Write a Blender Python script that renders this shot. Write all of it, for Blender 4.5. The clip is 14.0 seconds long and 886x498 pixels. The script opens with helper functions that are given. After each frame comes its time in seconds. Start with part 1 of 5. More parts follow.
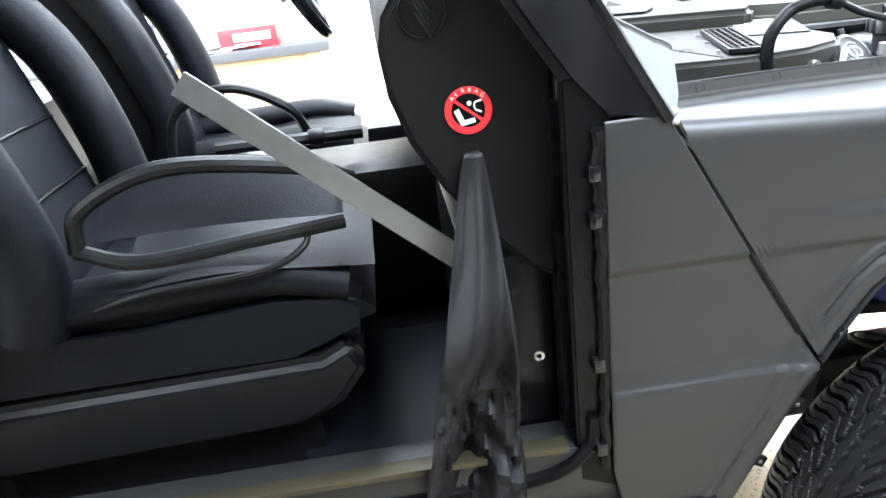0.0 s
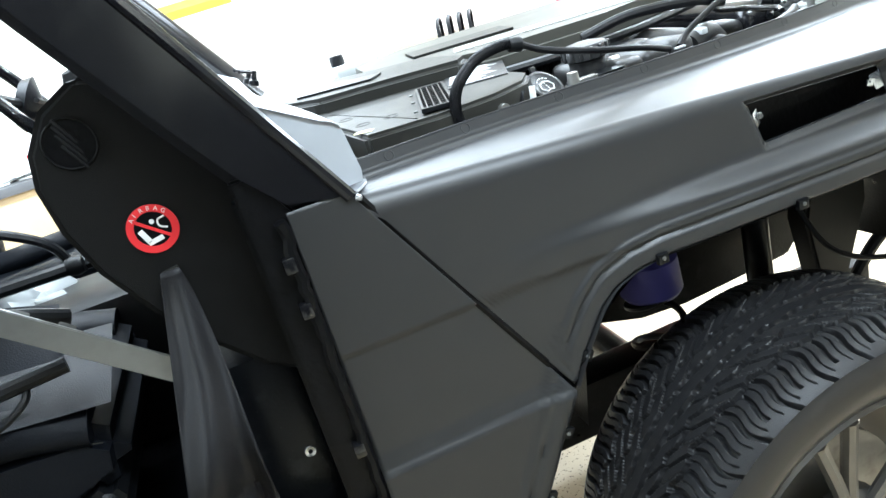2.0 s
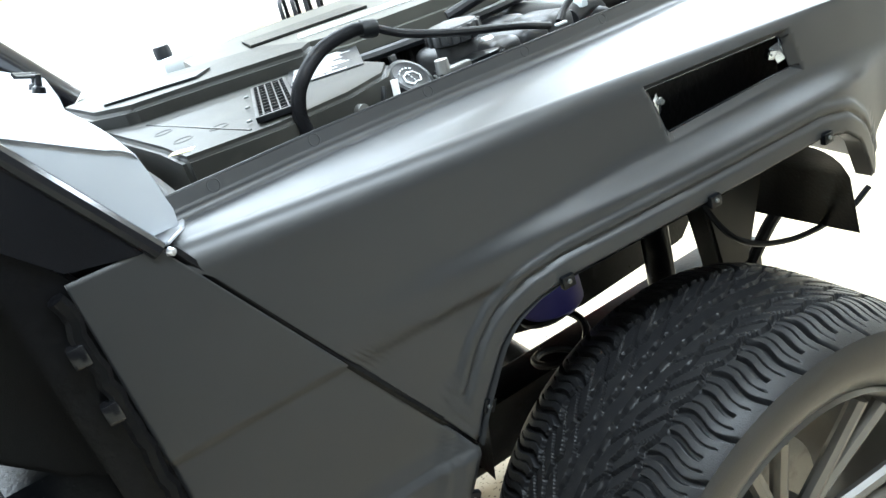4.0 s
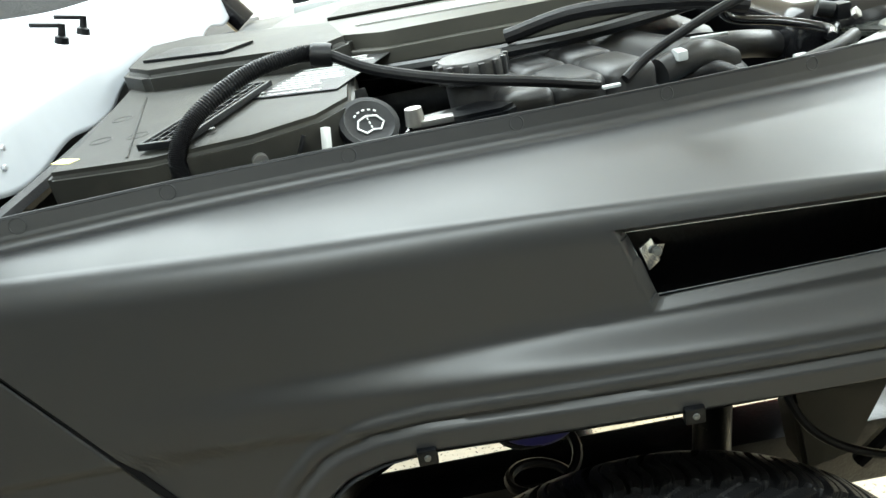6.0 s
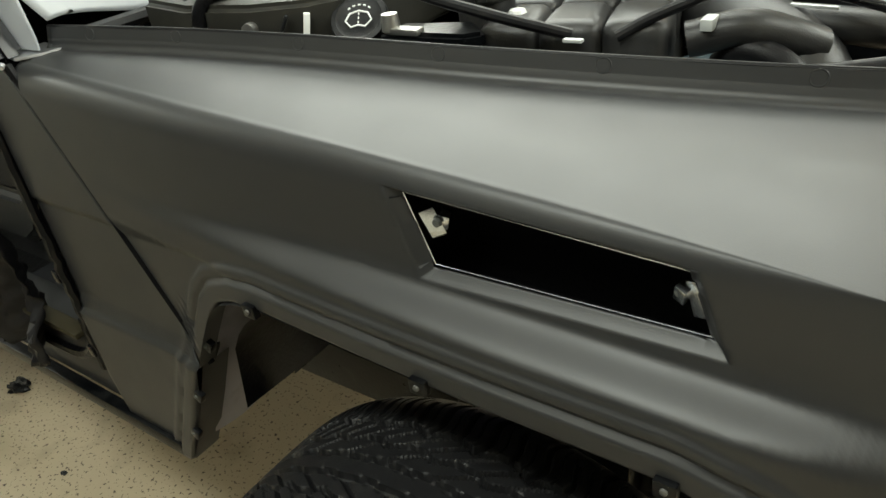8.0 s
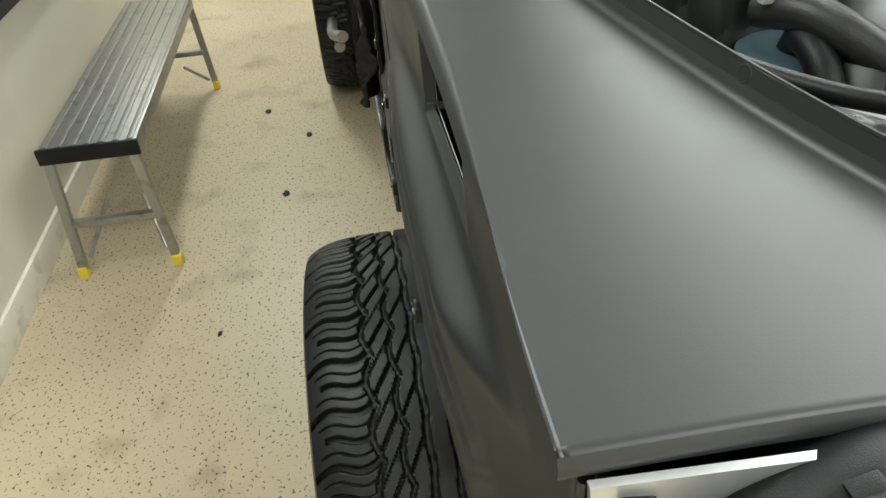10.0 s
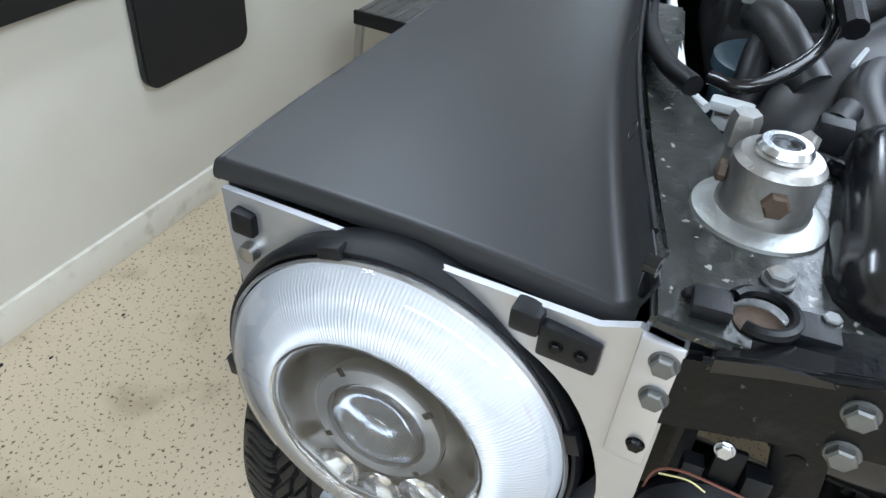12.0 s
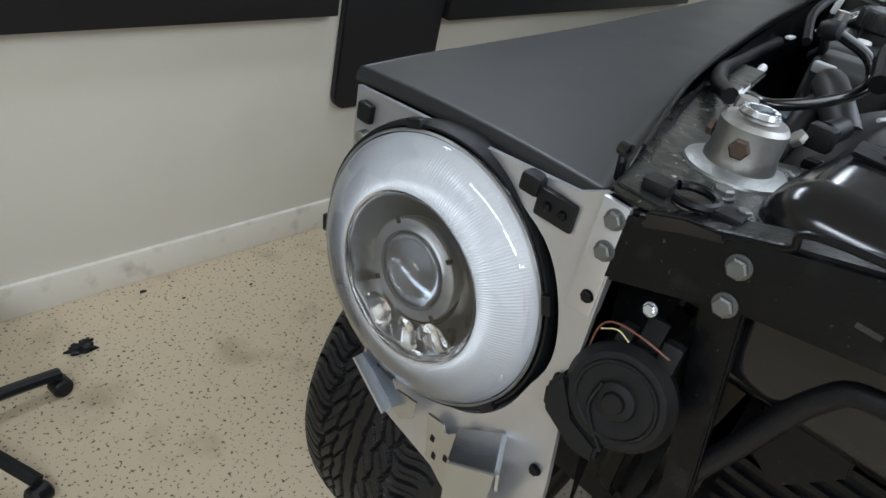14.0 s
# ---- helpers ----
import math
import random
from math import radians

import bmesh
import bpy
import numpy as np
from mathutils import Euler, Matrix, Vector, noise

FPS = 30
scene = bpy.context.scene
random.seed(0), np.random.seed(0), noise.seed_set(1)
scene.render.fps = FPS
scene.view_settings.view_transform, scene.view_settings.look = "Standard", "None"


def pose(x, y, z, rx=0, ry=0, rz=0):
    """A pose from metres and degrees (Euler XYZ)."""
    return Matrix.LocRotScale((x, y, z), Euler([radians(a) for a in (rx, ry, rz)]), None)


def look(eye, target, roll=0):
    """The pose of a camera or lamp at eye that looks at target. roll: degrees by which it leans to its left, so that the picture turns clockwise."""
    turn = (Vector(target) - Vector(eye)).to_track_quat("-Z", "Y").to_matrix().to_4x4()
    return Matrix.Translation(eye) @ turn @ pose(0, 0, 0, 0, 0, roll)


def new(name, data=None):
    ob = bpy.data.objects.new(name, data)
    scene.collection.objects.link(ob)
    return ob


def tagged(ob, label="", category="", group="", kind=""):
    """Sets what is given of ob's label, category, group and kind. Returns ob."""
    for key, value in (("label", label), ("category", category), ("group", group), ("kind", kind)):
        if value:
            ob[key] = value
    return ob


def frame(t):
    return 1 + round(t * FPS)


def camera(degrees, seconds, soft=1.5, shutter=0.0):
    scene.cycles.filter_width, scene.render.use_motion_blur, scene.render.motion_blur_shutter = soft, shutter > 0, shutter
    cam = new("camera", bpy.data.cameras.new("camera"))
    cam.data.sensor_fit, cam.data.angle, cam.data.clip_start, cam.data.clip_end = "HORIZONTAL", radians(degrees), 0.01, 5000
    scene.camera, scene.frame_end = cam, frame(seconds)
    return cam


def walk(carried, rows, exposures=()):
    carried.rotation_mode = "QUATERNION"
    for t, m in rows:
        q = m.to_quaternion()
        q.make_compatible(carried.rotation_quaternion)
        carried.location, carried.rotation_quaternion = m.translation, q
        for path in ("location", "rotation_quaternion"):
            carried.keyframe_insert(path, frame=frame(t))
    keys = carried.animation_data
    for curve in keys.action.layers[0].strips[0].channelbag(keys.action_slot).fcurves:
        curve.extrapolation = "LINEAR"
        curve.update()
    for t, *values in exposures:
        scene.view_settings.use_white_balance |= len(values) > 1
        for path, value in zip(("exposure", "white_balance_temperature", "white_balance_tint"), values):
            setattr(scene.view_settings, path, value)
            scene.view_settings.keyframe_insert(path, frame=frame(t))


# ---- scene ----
cam = camera(63.0, 14.0)
PATH = [
    (0, (-0.393, -0.936, 1.584), (-0.281, 0.904, 0.808), -6.8),
    (0.5, (-0.3, -0.933, 1.578), (-0.061, 0.893, 0.798), -8.8),
    (1, (-0.25, -0.926, 1.568), (0.122, 0.887, 0.809), -10.9),
    (1.5, (-0.181, -0.957, 1.569), (0.232, 0.872, 0.873), -13.7),
    (2, (-0.126, -0.952, 1.577), (0.295, 0.874, 0.878), -16.4),
    (2.5, (-0.077, -0.966, 1.586), (0.281, 0.874, 0.887), -18.5),
    (3, (-0.097, -0.884, 1.587), (0.349, 0.894, 0.786), -19.5),
    (3.5, (-0.11, -0.756, 1.566), (0.583, 0.916, 0.715), -17.8),
    (3.7, (-0.088, -0.74, 1.557), (0.626, 0.927, 0.715), -17.7),
    (5.8, (0.477, -0.632, 1.558), (0.521, 1.172, 0.695), -13.4),
    (6, (0.493, -0.577, 1.554), (0.458, 1.23, 0.697), -11.5),
    (6.5, (0.541, -0.518, 1.558), (0.061, 1.213, 0.679), -11.9),
    (7, (0.711, -0.5, 1.555), (-0.136, 1.051, 0.618), -10.4),
    (7.5, (0.924, -0.509, 1.551), (-0.071, 0.911, 0.555), -9.3),
    (8, (1.056, -0.423, 1.542), (-0.026, 0.91, 0.516), -8.2),
    (8.5, (1.161, -0.28, 1.548), (-0.055, 0.814, 0.396), -1.7),
    (9, (1.297, -0.216, 1.569), (-0.105, 0.546, 0.362), -4.7),
    (9.2, (1.391, -0.184, 1.556), (-0.091, 0.428, 0.361), -5.0),
    (11.3, (1.554, 0.247, 1.606), (0.058, -0.166, 0.345), 0.3),
    (11.5, (1.578, 0.327, 1.603), (0.121, -0.206, 0.341), 1.9),
    (11.7, (1.596, 0.368, 1.586), (0.151, -0.2, 0.326), 3.7),
    (12, (1.631, 0.38, 1.557), (0.194, -0.237, 0.31), 5.4),
    (12.5, (1.697, 0.38, 1.534), (0.187, -0.165, 0.341), 5.6),
    (13, (1.697, 0.471, 1.528), (0.169, -0.238, 0.45), 9.7),
    (13.1, (1.703, 0.496, 1.524), (0.182, -0.246, 0.46), 12.1),
    (13.5, (1.735, 0.574, 1.514), (0.343, -0.394, 0.455), 15.3),
    (13.8, (1.776, 0.588, 1.506), (0.409, -0.45, 0.479), 14.7),
    (14, (1.788, 0.593, 1.508), (0.437, -0.443, 0.457), 13.6),
]
EXPOSURES = [(0, 1.7, 5550, 15), (1.0, 1.45, 5500, 13), (2.5, 0.95, 5550, 9), (3.7, 1.05, 5550, 9), (6.0, 0.55, 6050, 5), (7.2, 0.1, 6800, 7), (8.4, -0.05, 6800, 4), (9.2, 0.05, 6800, 4), (11.3, 0.0, 5500, 13), (12.1, -0.45, 5450, 14), (12.6, -0.8, 5500, 14), (13.0, -1.0, 5600, 15), (14, -1.0, 5700, 15)]
walk(cam, [(t, look(eye, target, roll)) for t, eye, target, roll in PATH], EXPOSURES)


# ---- world and light ----
world = bpy.data.worlds.new("world")
scene.world = world
world.use_nodes = True
world.node_tree.nodes["Background"].inputs[0].default_value = (0.9, 0.95, 1.0, 1)
world.node_tree.nodes["Background"].inputs[1].default_value = 0.05


def fill_lamp(x, y, sx, sy, power, colour=(0.95, 1.0, 0.97)):
    data = bpy.data.lights.new("ceiling_fill", "AREA")
    data.shape, data.size, data.size_y, data.energy, data.color = "RECTANGLE", sx, sy, power, colour
    ob = new("ceiling_fill", data)
    ob.matrix_world = pose(x, y, 2.58)
    return ob


# unseen ceiling lights, added and tuned for brightness; the first is a broad panel
LAMPS = [(-0.5, 1.35, 3.4, 1.4, 130), (2.7, 0.6, 0.25, 1.2, 42), (2.9, 2.0, 0.4, 1.2, 85), (-2.9, 1.0, 1.2, 0.4, 125), (0.55, -0.74, 1.2, 0.25, 30), (-3.0, -0.60, 1.2, 0.25, 42),
         (0.1, 3.7, 1.2, 0.25, 65), (-2.6, 3.7, 1.2, 0.25, 120), (2.8, 3.7, 1.2, 0.25, 50)]
for row in LAMPS:
    fill_lamp(*row)


# ---- materials ----
def material(name, colour, rough=0.5, metal=0.0, vary=0.12, scale=30.0, bump=0.0, bump_scale=300.0, coat=0.0, spec=0.5,
             speck=None, speck_scale=120.0, speck_cut=0.62, dirt=None, dirt_scale=4.0):
    """A principled surface with two scales of variation; speck: colour of small flecks; dirt: colour of large stains."""
    m = bpy.data.materials.new(name)
    m.use_nodes = True
    nt = m.node_tree
    b = nt.nodes["Principled BSDF"]
    co = nt.nodes.new("ShaderNodeTexCoord")
    n1 = nt.nodes.new("ShaderNodeTexNoise")
    n1.inputs["Scale"].default_value, n1.inputs["Detail"].default_value = scale, 6
    nt.links.new(co.outputs["Object"], n1.inputs["Vector"])
    ramp = nt.nodes.new("ShaderNodeMix")
    ramp.data_type = "RGBA"
    nt.links.new(n1.outputs["Fac"], ramp.inputs["Factor"])
    ramp.inputs["A"].default_value = (*[c * (1 - vary) for c in colour], 1)
    ramp.inputs["B"].default_value = (*[min(1, c * (1 + vary)) for c in colour], 1)
    last = ramp.outputs["Result"]
    for tint, sc, cut, width in ((dirt, dirt_scale, 0.55, 0.25), (speck, speck_scale, speck_cut, 0.04)):
        if tint is None:
            continue
        n2 = nt.nodes.new("ShaderNodeTexNoise")
        n2.inputs["Scale"].default_value, n2.inputs["Detail"].default_value = sc, 4 if tint is speck else 6
        nt.links.new(co.outputs["Object"], n2.inputs["Vector"])
        mr = nt.nodes.new("ShaderNodeMapRange")
        mr.inputs["From Min"].default_value, mr.inputs["From Max"].default_value = cut, cut + width
        nt.links.new(n2.outputs["Fac"], mr.inputs["Value"])
        mx = nt.nodes.new("ShaderNodeMix")
        mx.data_type = "RGBA"
        nt.links.new(mr.outputs["Result"], mx.inputs["Factor"])
        nt.links.new(last, mx.inputs["A"])
        mx.inputs["B"].default_value = (*tint, 1)
        last = mx.outputs["Result"]
    nt.links.new(last, b.inputs["Base Color"])
    rr = nt.nodes.new("ShaderNodeMapRange")
    rr.inputs["To Min"].default_value, rr.inputs["To Max"].default_value = max(0, rough - 0.06), min(1, rough + 0.06)
    nt.links.new(n1.outputs["Fac"], rr.inputs["Value"])
    nt.links.new(rr.outputs["Result"], b.inputs["Roughness"])
    b.inputs["Metallic"].default_value = metal
    b.inputs["Coat Weight"].default_value = coat
    b.inputs["Specular IOR Level"].default_value = spec
    if bump:
        n3 = nt.nodes.new("ShaderNodeTexNoise")
        n3.inputs["Scale"].default_value, n3.inputs["Detail"].default_value = bump_scale, 3
        nt.links.new(co.outputs["Object"], n3.inputs["Vector"])
        bp = nt.nodes.new("ShaderNodeBump")
        bp.inputs["Strength"].default_value, bp.inputs["Distance"].default_value = bump, 0.002
        nt.links.new(n3.outputs["Fac"], bp.inputs["Height"])
        nt.links.new(bp.outputs["Normal"], b.inputs["Normal"])
    return m


M = dict(
    wrap=material("matte_black_wrap", (0.0190, 0.0196, 0.0205), 0.44, vary=0.08, scale=14, bump=0.05, bump_scale=900, spec=0.52),
    silver=material("silver_paint", (0.56, 0.57, 0.60), 0.34, 0.8, 0.05, 60, coat=0.3),
    # the same silver paint, darkened where overhead light would burn it out
    dimsilver=material("silver_paint_dimmed", (0.40, 0.42, 0.45), 0.42, 0.15, 0.06, 25, coat=0.2),
    zinc=material("zinc_plated_steel", (0.56, 0.59, 0.63), 0.24, 1.0, 0.1, 40, bump=0.05),
    bare=material("worn_aluminium", (0.36, 0.355, 0.34), 0.38, 0.9, 0.15, 50, bump=0.15, dirt=(0.17, 0.16, 0.145), dirt_scale=25),
    bolt=material("dull_bolt_steel", (0.15, 0.155, 0.15), 0.5, 0.7, 0.2, 120, bump=0.2, dirt=(0.16, 0.13, 0.1), dirt_scale=60),
    steel=material("dull_grey_steel", (0.30, 0.31, 0.30), 0.42, 0.8, 0.2, 60, bump=0.2, dirt=(0.14, 0.13, 0.11), dirt_scale=30),
    rust=material("brown_rusty_bolt", (0.075, 0.05, 0.033), 0.7, 0.3, 0.3, 120, bump=0.4),
    apron=material("worn_dusty_grey_black_paint", (0.016, 0.018, 0.016), 0.28, vary=0.3, scale=30, bump=0.5, bump_scale=70,
                   dirt=(0.075, 0.078, 0.066), dirt_scale=24, spec=0.6, speck=(0.22, 0.22, 0.19), speck_scale=110.0, speck_cut=0.66),
    frame=material("dusty_black_frame_paint", (0.0020, 0.0024, 0.0032), 0.30, vary=0.3, scale=40, bump=0.25, bump_scale=160, spec=0.22,
                   dirt=(0.018, 0.019, 0.019), dirt_scale=26, speck=(0.05, 0.052, 0.05), speck_scale=150.0, speck_cut=0.70),
    gloss=material("gloss_black_paint", (0.006, 0.006, 0.007), 0.16, vary=0.2, scale=20, dirt=(0.015, 0.015, 0.014), dirt_scale=14),
    plastic=material("black_grained_plastic", (0.0045, 0.0050, 0.0060), 0.38, spec=0.28, vary=0.15, scale=30, bump=0.25, bump_scale=1200),
    greyplastic=material("dusty_grey_plastic", (0.022, 0.0215, 0.0185), 0.5, vary=0.18, scale=12, bump=0.15, bump_scale=900,
                         dirt=(0.040, 0.038, 0.031), dirt_scale=9, spec=0.2),
    # black plastic with dust stains; its grey sheen is put into the base colour
    dusty=material("lit_dusty_black_plastic", (0.016, 0.016, 0.0165), 0.42, spec=0.45, vary=0.25, scale=20, bump=0.2, bump_scale=700, dirt=(0.030, 0.029, 0.026), dirt_scale=14),
    rubber=material("black_rubber", (0.006, 0.006, 0.007), 0.45, spec=0.22, vary=0.2, scale=50, bump=0.2, bump_scale=500),
    tread=material("tyre_rubber", (0.0105, 0.0105, 0.0112), 0.42, spec=0.30, vary=0.2, scale=40, bump=0.3, bump_scale=500,
                   dirt=(0.019, 0.0185, 0.018), dirt_scale=30),
    sidewall=material("shiny_tyre_sidewall", (0.013, 0.013, 0.014), 0.32, spec=0.4, vary=0.2, scale=40, bump=0.1, bump_scale=400),
    rim=material("grey_alloy", (0.17, 0.165, 0.155), 0.38, 0.75, 0.1, 40, coat=0.2),
    dash=material("charcoal_dash_plastic", (0.0045, 0.0045, 0.0045), 0.6, spec=0.14, vary=0.12, scale=40, bump=0.4, bump_scale=700),
    leather=material("black_leather", (0.0038, 0.0047, 0.0070), 0.50, spec=0.16, vary=0.2, scale=18, bump=0.35, bump_scale=420),
    cloth=material("grey_vinyl_flap", (0.008, 0.0078, 0.0092), 0.5, spec=0.28, vary=0.12, scale=12, bump=0.2, bump_scale=500),
    # seal black; it also gives unlit voids their darkness
    void_black=material("black_seal_and_void", (0.003, 0.003, 0.0035), 0.35, spec=0.16, vary=0.3, scale=60, bump=0.5, bump_scale=90),
    satin=material("satin_aluminium_strip", (0.30, 0.305, 0.30), 0.34, 0.85, 0.12, 60),
    white=material("white_plastic", (0.78, 0.79, 0.78), 0.4, vary=0.04),
    milky=material("milky_reservoir_plastic", (0.42, 0.44, 0.44), 0.35, vary=0.10),
    red=material("red_print", (0.62, 0.025, 0.03), 0.4, vary=0.06),
    blue=material("blue_plastic", (0.03, 0.16, 0.42), 0.45, vary=0.1),
    purple=material("blue_spring_cap", (0.06, 0.055, 0.26), 0.5, vary=0.2),
    bluegrey=material("dark_teal_reservoir", (0.035, 0.06, 0.075), 0.4, vary=0.2),
    yellow=material("yellow_plastic", (0.72, 0.52, 0.05), 0.5, vary=0.08),
    sticker=material("faded_yellow_sticker", (0.72, 0.66, 0.32), 0.6, vary=0.05),
    brass=material("bronze_sill_strip", (0.07, 0.06, 0.035), 0.45, 0.6, 0.1),
    copper=material("brown_wire", (0.16, 0.06, 0.04), 0.5),
    palegrey=material("pale_lavender_grey_paint", (0.46, 0.44, 0.48), 0.5, vary=0.15, scale=14, dirt=(0.2, 0.18, 0.18), dirt_scale=9),
    wall=material("cream_wall_paint", (0.60, 0.57, 0.48), 0.65, vary=0.04, scale=3, bump=0.15, bump_scale=60,
                  dirt=(0.55, 0.51, 0.42), dirt_scale=1.6),
    farwall=material("white_wall_paint", (0.82, 0.82, 0.79), 0.7, vary=0.03, scale=3),
    skirting=material("cream_skirting_paint", (0.68, 0.65, 0.56), 0.45, vary=0.06, scale=9, dirt=(0.42, 0.38, 0.3), dirt_scale=12),
    ceiling=material("white_ceiling", (0.8, 0.79, 0.75), 0.8, vary=0.03, scale=2),
    cabinet=material("matt_black_board", (0.006, 0.006, 0.007), 0.5, vary=0.15, scale=10, bump=0.1),
    ply=material("pale_plywood", (0.40, 0.30, 0.17), 0.6, vary=0.1, scale=6),
    benchtop=material("dark_grey_bench_top", (0.06, 0.062, 0.068), 0.5, vary=0.15),
    floor=material("speckled_cream_floor_paint", (0.50, 0.415, 0.285), 0.42, vary=0.08, scale=2.2, bump=0.1, bump_scale=80,
                   speck=(0.085, 0.06, 0.04), speck_scale=95.0, speck_cut=0.605, dirt=(0.29, 0.225, 0.145), dirt_scale=4.5),
    seatglass=material("grey_engine_cover", (0.055, 0.054, 0.046), 0.5, spec=0.25, vary=0.1, scale=10),
)


def glass_material(name, rough, colour=(1, 1, 1)):
    m = bpy.data.materials.new(name)
    m.use_nodes = True
    b = m.node_tree.nodes["Principled BSDF"]
    b.inputs["Base Color"].default_value = (*colour, 1)
    b.inputs["Roughness"].default_value = rough
    b.inputs["Transmission Weight"].default_value = 1.0
    b.inputs["IOR"].default_value = 1.45
    return m


M["glass"] = glass_material("clear_lamp_glass", 0.02)
M["lens"] = glass_material("projector_glass", 0.0, (0.95, 0.97, 1.0))
M["mirror"] = material("chrome_reflector", (0.92, 0.93, 0.94), 0.10, 1.0, 0.02, 30)
M["bowl"] = material("soft_chrome_reflector", (0.96, 0.97, 0.98), 0.13, 1.0, 0.02, 30)
M["lensback"] = material("grey_lamp_shell", (0.22, 0.235, 0.25), 0.18, 0.9, 0.05, 30)
M["frost"] = material("ribbed_white_diffuser", (0.68, 0.69, 0.69), 0.20, 0.3, 0.02, 30, coat=0.5)


# ---- mesh helpers ----
def part(name, bm, mat, parent=None, label="", smooth=True, angle=35):
    me = bpy.data.meshes.new(name)
    bmesh.ops.recalc_face_normals(bm, faces=bm.faces)
    for f in bm.faces:
        f.smooth = smooth
    if smooth:
        for e in bm.edges:
            if len(e.link_faces) == 2 and e.calc_face_angle(0) > radians(angle):
                e.smooth = False
    bm.to_mesh(me)
    bm.free()
    me.materials.append(M[mat] if isinstance(mat, str) else mat)
    ob = new(name, me)
    if parent is not None:
        ob.parent = parent
    return tagged(ob, label=label)


def thing(name, label, category, group="", kind="", at=(0, 0, 0)):
    ob = new(name)
    ob.empty_display_size = 0.1
    ob.location = at
    return tagged(ob, label, category, group, kind)


def box(x0, x1, y0, y1, z0, z1, bevel=0.0, m=None, seg=2):
    bm = bmesh.new()
    bmesh.ops.create_cube(bm, size=1)
    bmesh.ops.transform(bm, verts=bm.verts, matrix=Matrix.Translation(((x0 + x1) / 2, (y0 + y1) / 2, (z0 + z1) / 2))
                        @ Matrix.Diagonal((abs(x1 - x0), abs(y1 - y0), abs(z1 - z0), 1)))
    if bevel:
        bmesh.ops.bevel(bm, geom=bm.edges, offset=bevel, segments=seg, affect="EDGES", profile=0.6)
    if m is not None:
        bmesh.ops.transform(bm, verts=bm.verts, matrix=m)
    return bm


def lathe(profile, m=None, n=48, closed=False):
    """Turns (radius, height) pairs round the z axis."""
    bm = bmesh.new()
    rings = []
    for r, h in profile:
        rings.append([bm.verts.new((r * math.cos(2 * math.pi * i / n), r * math.sin(2 * math.pi * i / n), h)) for i in range(n)]
                     if r > 1e-6 else [bm.verts.new((0, 0, h))])
    pairs = list(zip(rings, rings[1:])) + ([(rings[-1], rings[0])] if closed else [])
    for a, b in pairs:
        for i in range(n):
            j = (i + 1) % n
            q = [a[i % len(a)], a[j % len(a)], b[j % len(b)], b[i % len(b)]]
            q = list(dict.fromkeys(q))
            if len(q) > 2:
                bm.faces.new(q)
    if m is not None:
        bmesh.ops.transform(bm, verts=bm.verts, matrix=m)
    return bm


def axis(origin, direction, up=(0, 0, 1)):
    """A frame at origin whose z axis points along direction."""
    d = Vector(direction).normalized()
    u = Vector(up)
    if abs(d.dot(u)) > 0.98:
        u = Vector((1, 0, 0))
    x = u.cross(d).normalized()
    y = d.cross(x)
    return Matrix.Translation(origin) @ Matrix((x, y, d)).transposed().to_4x4()


def spline(points, steps=10):
    """A smooth line through the points."""
    p = [Vector(q) for q in points]
    p = [2 * p[0] - p[1]] + p + [2 * p[-1] - p[-2]]
    out = []
    for i in range(1, len(p) - 2):
        for k in range(steps):
            t = k / steps
            a, b, c, d = p[i - 1:i + 3]
            out.append(0.5 * ((2 * b) + (c - a) * t + (2 * a - 5 * b + 4 * c - d) * t * t + (3 * b - a - 3 * c + d) * t ** 3))
    return out + [p[-2]]


def sweep(points, radius, n=10, steps=10, smooth=True, ribs=0.0, flat=1.0, caps=True):
    """A tube along the points; ribs: depth of corrugation; flat squashes it across."""
    line = spline(points, steps) if smooth else [Vector(q) for q in points]
    bm = bmesh.new()
    prev, rings = None, []
    for i, p in enumerate(line):
        d = (line[min(i + 1, len(line) - 1)] - line[max(i - 1, 0)]).normalized()
        if prev is None:
            prev = d.orthogonal().normalized() if abs(d.z) > 0.9 else Vector((0, 0, 1)).cross(d).normalized()
        prev = (prev - d * prev.dot(d)).normalized()
        other = d.cross(prev)
        r = radius(i / (len(line) - 1)) if callable(radius) else radius
        r += ribs * (1 if i % 2 else -1)
        rings.append([bm.verts.new(p + prev * r * math.cos(2 * math.pi * k / n) + other * r * flat * math.sin(2 * math.pi * k / n))
                      for k in range(n)])
    for a, b in zip(rings, rings[1:]):
        for k in range(n):
            bm.faces.new((a[k], a[(k + 1) % n], b[(k + 1) % n], b[k]))
    if caps:
        bm.faces.new(rings[0][::-1])
        bm.faces.new(rings[-1])
    return bm


